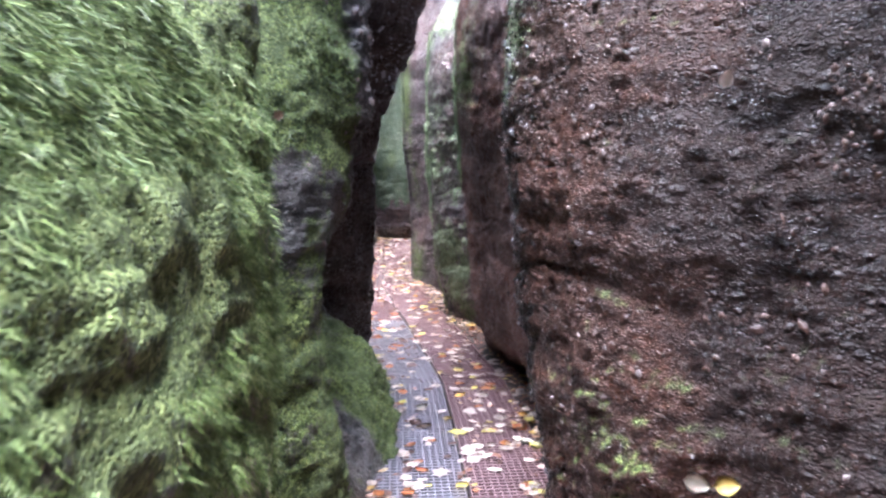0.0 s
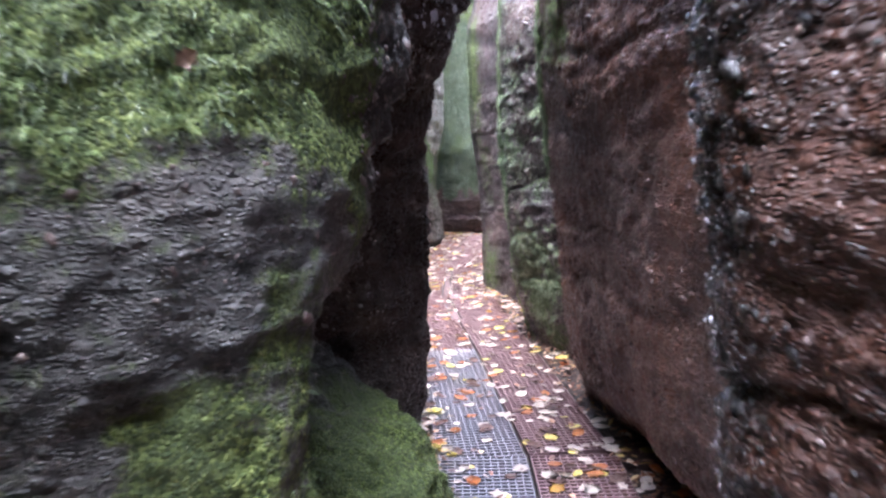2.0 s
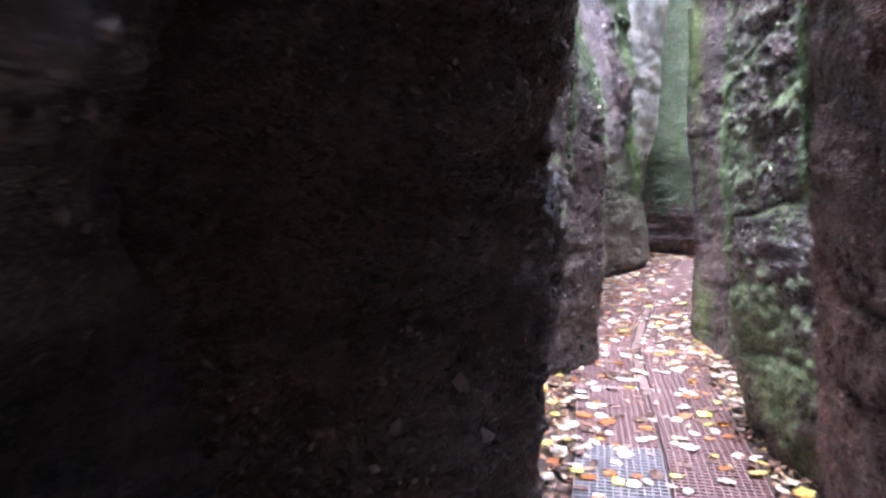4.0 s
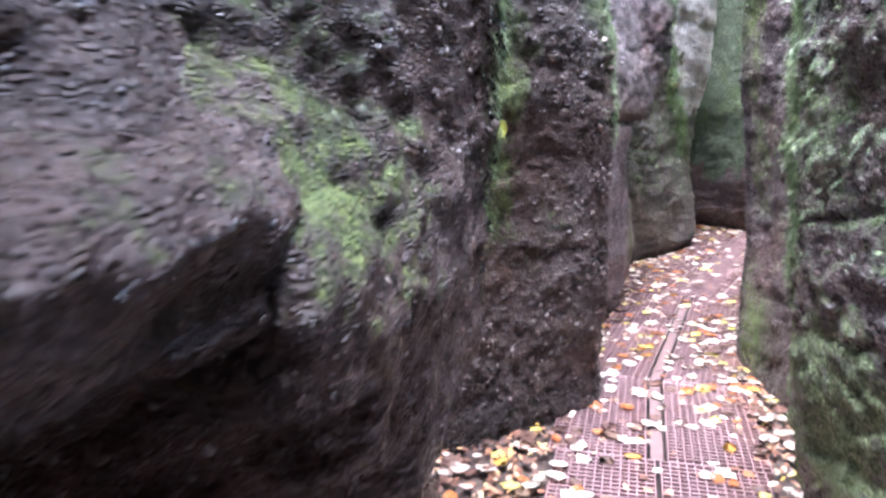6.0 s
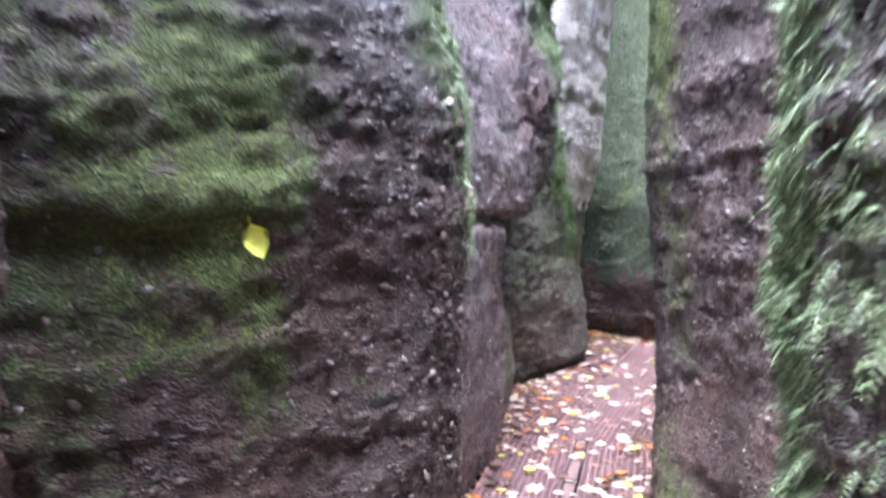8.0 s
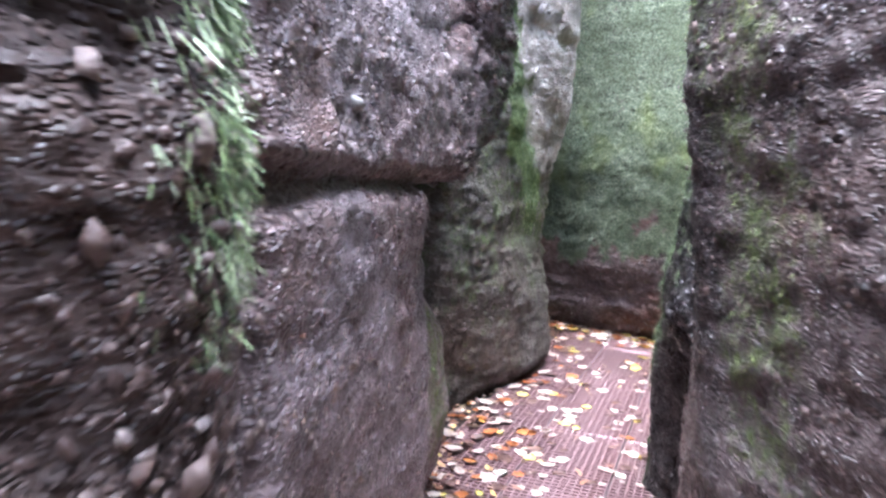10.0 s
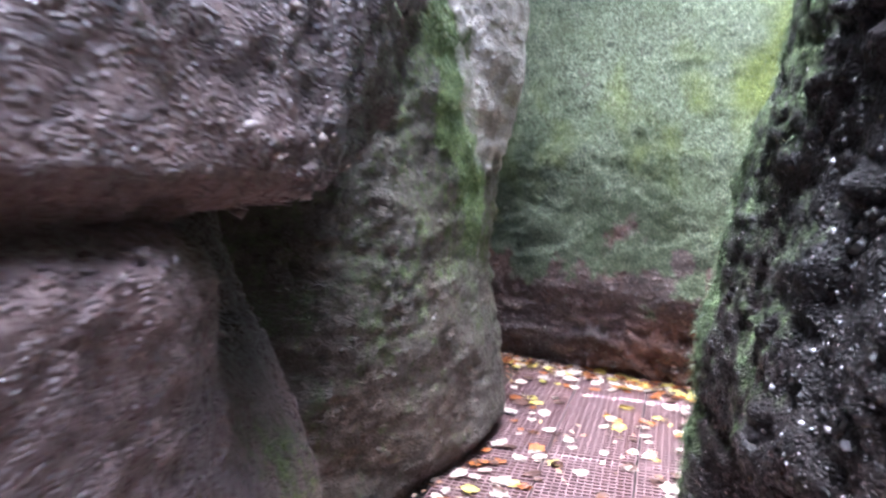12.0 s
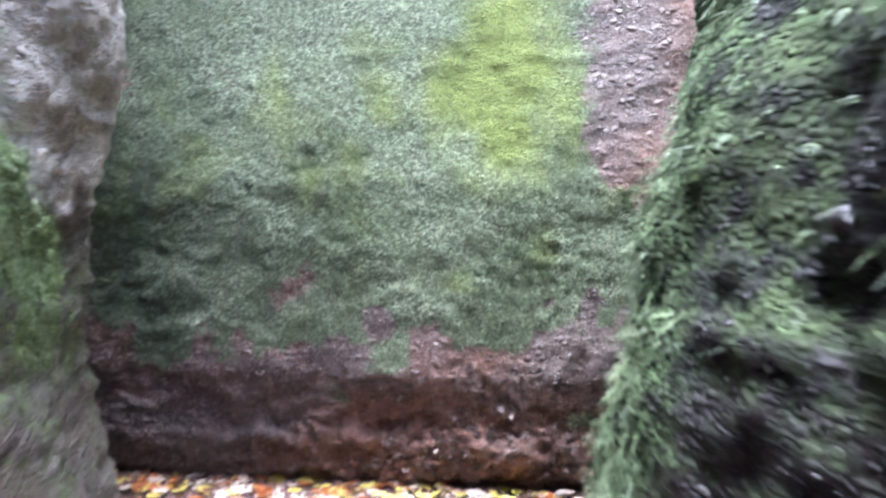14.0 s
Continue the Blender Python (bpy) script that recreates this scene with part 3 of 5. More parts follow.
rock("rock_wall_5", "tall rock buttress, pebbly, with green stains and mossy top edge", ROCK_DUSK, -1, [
    st(7.3, (0, -1.9), (1.5, -2.0), (2.5, -2.1)),
    st(7.75, (0, -1.42), (0.6, -1.46), (1.33, -1.5), (1.39, -1.56), (1.44, -1.56), (1.52, -1.47), (2.5, -1.6)),
    st(8.05, (0, -1.24), (0.6, -1.24), (1.3, -1.26), (1.5, -1.23), (2.0, -1.25), (2.5, -1.36)),
    st(8.4, (0, -1.08), (0.6, -1.04), (1.3, -1.04), (1.5, -1.03), (1.8, -1.05), (2.1, -1.12), (2.5, -1.26)),
    st(8.58, (0, -1.0), (0.65, -0.97), (1.0, -0.98), (1.4, -0.97), (1.75, -0.99), (2.1, -1.07), (2.5, -1.22)),
    st(8.72, (0, -1.02), (0.65, -1.02), (1.4, -1.04), (1.75, -1.06), (2.1, -1.14), (2.5, -1.3)),
    st(9.1, (0, -1.3), (0.6, -1.3), (1.4, -1.3), (2.5, -1.5)),
    st(9.5, (0, -1.9), (1.4, -1.9), (2.5, -2.0)),
], [(-3.2, 9.5), (-3.2, 7.4)],
    # overhang shade painted as dark colour high up; near end and foot darkened too
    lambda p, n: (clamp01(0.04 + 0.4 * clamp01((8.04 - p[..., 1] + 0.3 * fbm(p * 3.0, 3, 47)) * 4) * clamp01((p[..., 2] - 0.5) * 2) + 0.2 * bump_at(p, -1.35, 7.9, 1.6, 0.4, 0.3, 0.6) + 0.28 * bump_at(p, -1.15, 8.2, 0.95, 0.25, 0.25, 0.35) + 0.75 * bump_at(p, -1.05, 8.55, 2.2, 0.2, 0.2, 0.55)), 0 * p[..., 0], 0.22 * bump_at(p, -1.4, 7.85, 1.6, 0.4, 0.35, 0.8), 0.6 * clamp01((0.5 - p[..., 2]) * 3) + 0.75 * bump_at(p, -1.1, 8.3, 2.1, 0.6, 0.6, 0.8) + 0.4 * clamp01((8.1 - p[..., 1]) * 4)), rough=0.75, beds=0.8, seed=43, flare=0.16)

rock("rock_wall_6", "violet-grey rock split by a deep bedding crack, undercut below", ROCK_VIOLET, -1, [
    st(8.7, (0, -1.6), (1.5, -1.6), (2.5, -1.7)),
    st(8.95, (0, -1.22), (0.6, -1.12), (1.40, -1.09), (1.44, -1.2), (1.48, -1.09), (2.0, -1.14), (2.5, -1.24)),
    st(9.6, (0, -1.32), (0.5, -1.24), (1.0, -1.20), (1.405, -1.20), (1.43, -1.29), (1.455, -1.20), (1.7, -1.22), (2.2, -1.3), (2.8, -1.5)),
    st(10.2, (0, -1.35), (0.4, -1.30), (0.9, -1.27), (1.385, -1.25), (1.41, -1.36), (1.44, -1.22), (1.7, -1.22), (2.2, -1.28), (2.8, -1.46)),
    st(10.45, (0, -1.30), (0.4, -1.28), (0.8, -1.29), (1.1, -1.32), (1.34, -1.34), (1.39, -1.5), (1.43, -1.22), (1.7, -1.21), (2.2, -1.25), (2.8, -1.4)),
    st(10.75, (0, -1.42), (0.15, -1.37), (0.4, -1.34), (0.75, -1.39), (1.0, -1.52), (1.2, -1.68), (1.38, -1.72), (1.44, -1.22), (1.7, -1.165), (2.2, -1.17), (2.8, -1.3)),
    st(11.05, (0, -1.44), (0.15, -1.38), (0.4, -1.35), (0.75, -1.41), (0.95, -1.56), (1.15, -1.75), (1.38, -1.85), (1.45, -1.30), (1.56, -1.185), (1.8, -1.16), (2.2, -1.16), (2.8, -1.24)),
    st(11.28, (0, -1.56), (0.4, -1.48), (0.8, -1.55), (1.37, -1.85), (1.45, -1.5), (1.6, -1.32), (1.9, -1.28), (2.2, -1.27), (2.8, -1.3)),
    # upper overhang extended out of sight from here to shade the hollow
    st(11.6, (0, -2.0), (1.37, -1.95), (1.45, -1.7), (1.6, -1.52), (1.9, -1.46), (2.8, -1.45)),
    st(11.95, (0, -2.3), (1.37, -2.2), (1.6, -1.6), (1.9, -1.55), (2.8, -1.55)),
], [(-3.2, 11.95), (-3.2, 8.9)],
    # last value: browner block end, and the overhang's shade painted beneath it
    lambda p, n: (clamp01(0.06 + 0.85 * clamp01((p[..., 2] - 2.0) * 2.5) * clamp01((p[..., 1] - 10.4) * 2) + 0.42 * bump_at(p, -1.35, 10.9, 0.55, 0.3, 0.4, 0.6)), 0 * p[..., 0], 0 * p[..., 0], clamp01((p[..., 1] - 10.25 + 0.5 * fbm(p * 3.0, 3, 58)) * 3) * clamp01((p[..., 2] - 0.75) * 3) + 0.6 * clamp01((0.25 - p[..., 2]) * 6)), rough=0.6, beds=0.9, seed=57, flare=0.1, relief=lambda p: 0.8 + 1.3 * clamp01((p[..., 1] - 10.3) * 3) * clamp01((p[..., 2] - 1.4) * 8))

def pillar_cover(p, n):
    """A mossy ridge running down aslant, pale bare stone on its far side."""
    across = p[..., 1] - (12.42 + (2.1 - p[..., 2]) * 0.55)
    across = across + 0.16 * fbm(p * 4.0, 3, 63)
    ridge = np.exp(-(across / 0.10) ** 2) * clamp01((p[..., 2] - 0.95) * 3)
    bare = clamp01(across * 7) * clamp01((p[..., 2] - 1.25) * 3)
    # last value: shade from rock_wall_6 painted on the near side; dark foot
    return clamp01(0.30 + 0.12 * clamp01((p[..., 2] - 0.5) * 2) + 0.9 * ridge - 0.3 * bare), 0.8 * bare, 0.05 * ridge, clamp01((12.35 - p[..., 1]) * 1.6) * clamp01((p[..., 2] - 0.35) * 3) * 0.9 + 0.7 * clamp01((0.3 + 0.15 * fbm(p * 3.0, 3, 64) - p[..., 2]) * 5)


rock("rock_wall_7", "rounded rock pillar with a mossy ridge and pale bare stone", ROCK_OLIVE, -1, [
    st(11.4, (0, -2.3), (1.5, -2.3), (2.8, -2.3)),
    st(11.9, (0, -1.72), (0.5, -1.68), (1.2, -1.66), (2.0, -1.62), (2.8, -1.6)),
    st(12.4, (0, -1.46), (0.12, -1.40), (0.5, -1.42), (1.2, -1.45), (1.5, -1.46), (2.0, -1.44), (2.8, -1.4)),
    st(12.9, (0, -1.32), (0.12, -1.24), (0.5, -1.28), (1.0, -1.34), (1.4, -1.33), (1.7, -1.28), (2.2, -1.22), (2.8, -1.18), (3.4, -1.1)),
    st(13.3, (0, -1.26), (0.12, -1.18), (0.5, -1.22), (0.9, -1.29), (1.4, -1.27), (1.7, -1.2), (2.0, -1.15), (2.6, -1.12), (3.4, -1.05)),
    st(13.55, (0, -1.3), (0.12, -1.22), (0.5, -1.26), (0.9, -1.34), (1.4, -1.34), (2.0, -1.22), (2.6, -1.18), (3.4, -1.12)),
    st(13.9, (0, -1.7), (1.4, -1.8), (2.6, -1.7)),
    st(14.3, (0, -2.3), (1.4, -2.3), (2.6, -2.3)),
], [(-3.2, 14.3), (-3.2, 11.6)],
    pillar_cover, rough=0.85, beds=0.8, seed=61, flare=0.06, stones=0.8)

def end_wall_cover(p, n):
    """Moss above a bare brown foot, a lime-green patch and bare stone beside it."""
    wob = fbm(p * 2.6, 4, 77)
    wob2 = fbm(p * 6.0, 3, 79)
    above = clamp01((p[..., 2] - 0.55 + 0.3 * wob + 0.2 * wob2) * 4)
    stone_side = clamp01((p[..., 0] - 0.62 + 0.16 * wob) * 6) * clamp01((p[..., 2] - 1.4 + 0.2 * wob2) * 4)
    lime = clamp01(bump_at(p, 0.36, 13.9, 2.05, 0.34, 0.6, 0.66) * 1.35 - 0.15 + 0.55 * wob + 0.5 * wob2)
    # last value darkens the left end: the pillar's shade as colour
    return clamp01(0.12 + above * (0.76 + 0.2 * wob2 + 0.1 * wob) * (1 - 0.85 * stone_side) * (1 - 0.15 * clamp01((-1.0 - p[..., 0]) * 3))), 0 * wob, lime * (p[..., 2] > 1.0), 0.7 * clamp01((-1.05 - p[..., 0] + 0.25 * wob) * 2.5)


rock("rock_wall_8", "broad end wall of rock covered in soft green moss above a brown base", ROCK_MOSS, -1, [
    st(14.0, (0, -2.7), (1.5, -2.7), (4, -2.7)),
    st(15.0, (0, -2.0), (1.5, -2.0), (4, -2.0)),
    st(15.2, (0, -1.55, -0.21), (0.10, -1.55, -0.27), (0.25, -1.55, -0.33), (0.33, -1.55, -0.31), (0.6, -1.5, -0.38), (1.5, -1.5, -0.4), (4, -1.5, -0.1)),
    st(14.86, (0, -0.92, -0.21), (0.10, -0.92, -0.27), (0.25, -0.92, -0.33), (0.33, -0.92, -0.31), (0.6, -0.92, -0.4), (1.5, -0.92, -0.42), (4, -0.92, -0.1)),
    st(14.6, (0, -0.25, -0.21), (0.10, -0.25, -0.27), (0.25, -0.25, -0.33), (0.33, -0.25, -0.31), (0.6, -0.25, -0.43), (1.5, -0.25, -0.45), (4, -0.25, -0.12)),
    st(14.3, (0, 0.48, -0.21), (0.10, 0.48, -0.27), (0.25, 0.48, -0.33), (0.33, 0.48, -0.31), (0.6, 0.48, -0.4), (1.5, 0.48, -0.41), (4, 0.48, -0.1)),
    st(14.05, (0, 1.1, 0.0), (0.6, 1.1, -0.25), (1.5, 1.1, -0.3), (4, 1.1, -0.2)),
    st(13.6, (0, 2.2), (1.5, 2.2), (4, 2.2)),
], [(3.2, 16.4), (-2.8, 16.6)],
    end_wall_cover, rough=0.42, beds=0.6, seed=71, flare=0.2, stones=0.5, relief=lambda p: 1 + 2.6 * clamp01((0.6 - p[..., 2]) * 4))

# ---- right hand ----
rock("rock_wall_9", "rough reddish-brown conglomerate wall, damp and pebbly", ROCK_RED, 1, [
    st(-2.6, (0, 1.3), (1.2, 1.3), (2.4, 1.0)),
    st(0.6, (0, 1.3), (1.2, 1.4), (2.4, 1.1)),
    st(1.5, (0, 1.0), (0.5, 1.2), (1.2, 1.3), (2.4, 1.15)),
    st(1.92, (0, 0.72), (0.5, 0.82), (1.0, 0.88), (1.7, 0.86), (2.4, 0.95)),
    st(2.05, (0, 0.58), (0.5, 0.63), (0.9, 0.67), (1.4, 0.68), (1.75, 0.70), (2.4, 0.76)),
    st(2.3, (0, 0.48), (0.5, 0.45), (0.9, 0.43), (1.4, 0.42), (1.75, 0.42), (2.4, 0.48)),
    st(2.62, (0, 0.46), (0.6, 0.37), (0.86, 0.33), (1.2, 0.29), (1.5, 0.265), (1.85, 0.26), (2.4, 0.3)),
    st(2.8, (0, 0.48), (0.3, 0.43), (0.6, 0.38), (0.86, 0.33), (1.2, 0.275), (1.5, 0.25), (1.85, 0.24), (2.4, 0.27)),
    st(2.95, (0, 0.58), (0.6, 0.48), (1.2, 0.38), (1.85, 0.34), (2.4, 0.38)),
    st(3.3, (0, 0.75), (0.6, 0.72), (1.5, 0.65), (2.4, 0.65)),
    st(3.6, (0, 1.3), (1.5, 1.2), (2.4, 1.2)),
], [(3.2, 3.6), (3.2, -2.6)],
    # last value: wet black far edge; overhang shadow painted in bands beyond x 0.5
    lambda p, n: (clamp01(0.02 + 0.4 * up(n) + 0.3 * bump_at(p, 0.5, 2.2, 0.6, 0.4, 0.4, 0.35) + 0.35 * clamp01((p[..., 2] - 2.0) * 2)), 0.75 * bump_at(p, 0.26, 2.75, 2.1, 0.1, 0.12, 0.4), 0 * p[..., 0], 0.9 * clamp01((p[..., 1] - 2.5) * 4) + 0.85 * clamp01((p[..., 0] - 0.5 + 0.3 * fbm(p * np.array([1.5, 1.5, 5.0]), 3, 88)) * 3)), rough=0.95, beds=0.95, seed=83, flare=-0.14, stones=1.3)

rock("rock_wall_10", "reddish-brown banded rock wall undercut along the path", ROCK_RUST, 1, [
    st(3.2, (0, 1.3), (1.5, 1.1), (2.4, 1.1)),
    st(3.6, (0, 0.95), (0.3, 0.7), (0.6, 0.62), (1.2, 0.58), (2.4, 0.6)),
    st(4.2, (0, 0.88), (0.18, 0.72), (0.32, 0.52), (0.6, 0.46), (1.2, 0.42), (1.8, 0.42), (2.4, 0.46)),
    st(4.7, (0, 0.84), (0.15, 0.66), (0.3, 0.47), (0.6, 0.42), (1.2, 0.37), (1.8, 0.34), (2.4, 0.36)),
    st(5.2, (0, 0.68), (0.12, 0.52), (0.26, 0.38), (0.6, 0.34), (1.1, 0.32), (1.5, 0.27), (1.8, 0.22), (2.4, 0.2)),
    st(5.7, (0, 0.48), (0.2, 0.34), (0.5, 0.27), (1.1, 0.23), (1.5, 0.19), (2.0, 0.14), (2.4, 0.13)),
    st(6.1, (0, 0.36), (0.4, 0.25), (0.75, 0.21), (1.1, 0.17), (1.35, 0.145), (1.78, 0.12), (2.2, 0.09), (2.6, 0.1)),
    st(6.22, (0, 0.4), (0.4, 0.30), (1.1, 0.24), (1.78, 0.19), (2.6, 0.16)),
    st(6.6, (0, 0.6), (1.1, 0.55), (2.4, 0.5)),
    st(6.9, (0, 1.1), (1.1, 1.1), (2.4, 1.1)),
], [(3.2, 6.9), (3.2, 3.3)],
    # last value paints the shade of the hollow beside rock_wall_9
    lambda p, n: (clamp01(0.02 + 0.5 * bump_at(p, 0.25, 5.6, 2.2, 0.3, 0.7, 0.5) + 0.4 * bump_at(p, 0.1, 6.1, 1.9, 0.12, 0.2, 0.9) + 0.3 * up(n)), 0.4 * bump_at(p, 0.1, 6.12, 1.9, 0.08, 0.12, 0.7), 0 * p[..., 0], 0.8 * clamp01((4.5 - p[..., 1] + 0.4 * fbm(p * 2.5, 3, 95)) * 1.5)), rough=0.7, beds=1.2, seed=91, flare=0.2, stones=0.6)

rock("rock_wall_11", "dark wet rock rib fringed with hanging ferns and moss", ROCK_RIB, 1, [
    st(6.3, (0, 0.9), (1.1, 0.9), (2.4, 0.9)),
    st(6.7, (0, 0.42), (0.4, 0.36), (1.1, 0.32), (2.4, 0.3)),
    st(7.1, (0, 0.18), (0.4, 0.12), (0.9, 0.07), (1.4, 0.05), (2.0, 0.02), (2.5, 0.02)),
    st(7.5, (0, 0.06), (0.4, -0.02), (0.9, -0.08), (1.4, -0.11), (1.9, -0.12), (2.3, -0.13), (2.8, -0.1)),
    st(7.72, (0, 0.04), (0.4, -0.04), (0.9, -0.10), (1.4, -0.14), (1.9, -0.15), (2.3, -0.15), (2.8, -0.12)),
    st(7.84, (0, 0.1), (0.4, 0.0), (1.4, -0.06), (2.3, -0.08), (2.8, -0.04)),
    st(8.1, (0, 0.3), (1.4, 0.2), (2.8, 0.2)),
    st(8.4, (0, 0.9), (1.4, 0.9), (2.8, 0.9)),
], [(3.2, 8.4), (3.2, 6.4)],
    lambda p, n: (clamp01(0.30 + 0.2 * fbm(p * 4.0, 3, 104) + 0.5 * clamp01((p[..., 1] - 7.5) * 5) + 0.25 * bump_at(p, 0, 7.2, 0.5, 0.4, 0.4, 0.6) + 0.3 * up(n)), 0 * p[..., 0], 0.1 * up(n)), rough=0.8, beds=0.7, seed=101, flare=0.52)

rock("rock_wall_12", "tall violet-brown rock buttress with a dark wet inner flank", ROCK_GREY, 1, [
    st(8.0, (0, 0.7), (1.4, 0.7), (2.8, 0.7)),
    st(8.6, (0, 0.0), (0.5, 0.04), (1.0, 0.06), (1.6, 0.04), (2.8, 0.0)),
    st(9.15, (0, -0.22), (0.5, -0.18), (0.9, -0.14), (1.3, -0.2), (1.7, -0.2), (2.8, -0.22)),
    st(9.5, (0, -0.38), (0.5, -0.34), (0.75, -0.31), (1.1, -0.32), (1.35, -0.36), (1.7, -0.39), (2.2, -0.42), (2.8, -0.42)),
    st(9.72, (0, -0.43), (0.5, -0.41), (0.7, -0.39), (1.2, -0.45), (1.6, -0.5), (2.0, -0.54), (2.8, -0.56)),
    st(9.9, (0, -0.43), (0.5, -0.40), (1.2, -0.41), (1.6, -0.46), (2.8, -0.5)),
    st(10.3, (0, -0.44), (0.6, -0.41), (1.2, -0.38), (1.8, -0.4), (2.8, -0.42)),
], [(3.2, 10.3), (3.2, 8.1)],
    # last value darkens the wet inner flank and the low outer face
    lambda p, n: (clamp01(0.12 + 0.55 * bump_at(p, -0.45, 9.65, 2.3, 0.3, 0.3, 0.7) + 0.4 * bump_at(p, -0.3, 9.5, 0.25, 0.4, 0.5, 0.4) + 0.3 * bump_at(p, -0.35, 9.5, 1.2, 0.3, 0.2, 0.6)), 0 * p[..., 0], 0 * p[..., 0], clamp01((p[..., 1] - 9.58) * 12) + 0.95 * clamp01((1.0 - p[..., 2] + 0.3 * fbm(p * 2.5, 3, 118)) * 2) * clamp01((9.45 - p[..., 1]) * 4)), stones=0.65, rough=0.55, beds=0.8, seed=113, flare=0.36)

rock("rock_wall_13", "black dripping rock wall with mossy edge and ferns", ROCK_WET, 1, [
    st(10.2, (0, -0.40), (0.6, -0.38), (1.2, -0.385), (1.8, -0.4), (2.8, -0.42)),
    st(10.6, (0, -0.26), (0.5, -0.2), (0.8, -0.24), (0.95, -0.40), (1.2, -0.40), (1.5, -0.39), (1.8, -0.40), (2.4, -0.40)),
    st(11.0, (0, -0.30), (0.5, -0.22), (0.72, -0.26), (0.88, -0.44), (1.1, -0.44), (1.4, -0.41), (1.7, -0.40), (2.4, -0.37)),
    st(11.25, (0, -0.40), (0.4, -0.36), (0.6, -0.39), (0.75, -0.44), (1.1, -0.44), (1.4, -0.43), (1.7, -0.40), (2.4, -0.34)),
    st(11.42, (0, -0.49), (0.6, -0.485), (0.95, -0.48), (1.15, -0.475), (1.3, -0.45), (1.5, -0.41), (1.68, -0.37), (1.9, -0.33), (2.4, -0.27)),
    st(11.52, (0, -0.50), (0.6, -0.495), (0.95, -0.485), (1.2, -0.47), (1.5, -0.41), (1.68, -0.35), (1.9, -0.31), (2.4, -0.25)),
    st(11.64, (0, -0.47), (0.6, -0.43), (1.2, -0.38), (1.68, -0.27), (2.4, -0.15)),
    st(11.85, (0, -0.32), (0.6, -0.30), (1.2, -0.22), (1.68, -0.12), (2.4, 0.02)),
    st(12.2, (0, 0.0), (0.6, 0.03), (1.2, 0.12), (2.4, 0.38)),
    st(12.9, (0, 0.46), (1.2, 0.62), (2.4, 0.92)),
    st(13.5, (0, 0.95), (1.2, 1.15), (2.4, 1.45)),
    st(13.9, (0, 1.6), (1.2, 1.8), (2.4, 2.0)),
], [(3.2, 13.9), (3.2, 10.3)],
    lambda p, n: (clamp01(0.3 * clamp01(p[..., 2] * 1.6 - 0.5) * clamp01((p[..., 1] - 10.75) * 4) + 0.5 * clamp01((p[..., 1] - 11.38) * 8) + 0.2 * up(n) + 0.25 * bump_at(p, -0.42, 11.1, 1.9, 0.2, 0.5, 0.5)), 0 * p[..., 0], 0.05 * up(n)), rough=0.9, beds=0.9, seed=127, flare=0.24, stones=0.8, relief=lambda p: 1 + 0.9 * clamp01((11.3 - p[..., 1]) * 4) * clamp01((p[..., 1] - 10.3) * 4))

# added out of view: keeps sky light from entering behind the start
rock("rock_wall_14", "unseen added rock that blocks light from behind the path's start", ROCK_GREY, -1, [
    st(-3.4, (0, -1.4), (2.4, -1.4)),
    st(-2.5, (0, -1.0), (2.4, -0.9)),
    st(-2.3, (0, 0.2), (2.4, 0.2)),
    st(-2.4, (0, 1.3), (2.4, 1.2)),
    st(-3.4, (0, 1.8), (2.4, 1.8)),
], [(1.8, -4.0), (-1.4, -4.0)], lambda p, n: (0.2 + 0 * p[..., 0], 0 * p[..., 0], 0 * p[..., 0]), step=0.05, seed=137, flare=0.0)

# ---- ground ----
gx, gy = np.meshgrid(np.arange(-3.6, 3.61, 0.1), np.arange(-4.2, 16.8, 0.1), indexing="ij")


def path_x(y):
    """Middle of the walkway."""
    return np.interp(y, [-3, 0, 3, 5, 7, 9, 11, 13, 15], [0.2, 0.2, 0.14, 0.0, -0.36, -0.78, -0.9, -0.72, -0.5])


away = np.abs(gx - path_x(gy))
gz = -0.15 + 0.135 * clamp01((away - 0.36) * 8)
gz = gz + 0.012 * fbm(np.stack([gx * 6, gy * 6, 0 * gx], -1), 4, 7)
gv = np.stack([gx, gy, gz], -1).reshape(-1, 3)
gi = np.arange(gx.size).reshape(gx.shape)
ground = mesh_object("ground", gv, np.stack([gi[:-1, :-1], gi[1:, :-1], gi[1:, 1:], gi[:-1, 1:]], -1).reshape(-1, 4), EARTH)
tagged(ground, "brown earth and leaf mould on the floor of the gorge", "ground", kind="structure")

# the hillside on both sides, level with the top of the walls
outer, inner, level = 400.0, 3.1, 7.35
hv = []
for x, y in ((-outer, -outer), (outer, -outer), (outer, outer), (-outer, outer), (-inner, -3.9), (inner, -3.9), (inner, 16.3), (-inner, 16.3)):
    hv.append((x, y, level + (0.0 if abs(x) < 10 else 3.0)))
hill = mesh_object("hillside_ground", hv, [(0, 1, 5, 4), (1, 2, 6, 5), (2, 3, 7, 6), (3, 0, 4, 7)], HILL, False)
tagged(hill, "mossy brown forest ground above the gorge", "ground", kind="structure")

# ---- how far the floor reaches between the walls ----
FLOOR_Y = np.arange(-2.0, 15.2, 0.1)
left_edge, right_edge = np.full(len(FLOOR_Y), -1.6), np.full(len(FLOOR_Y), 1.5)
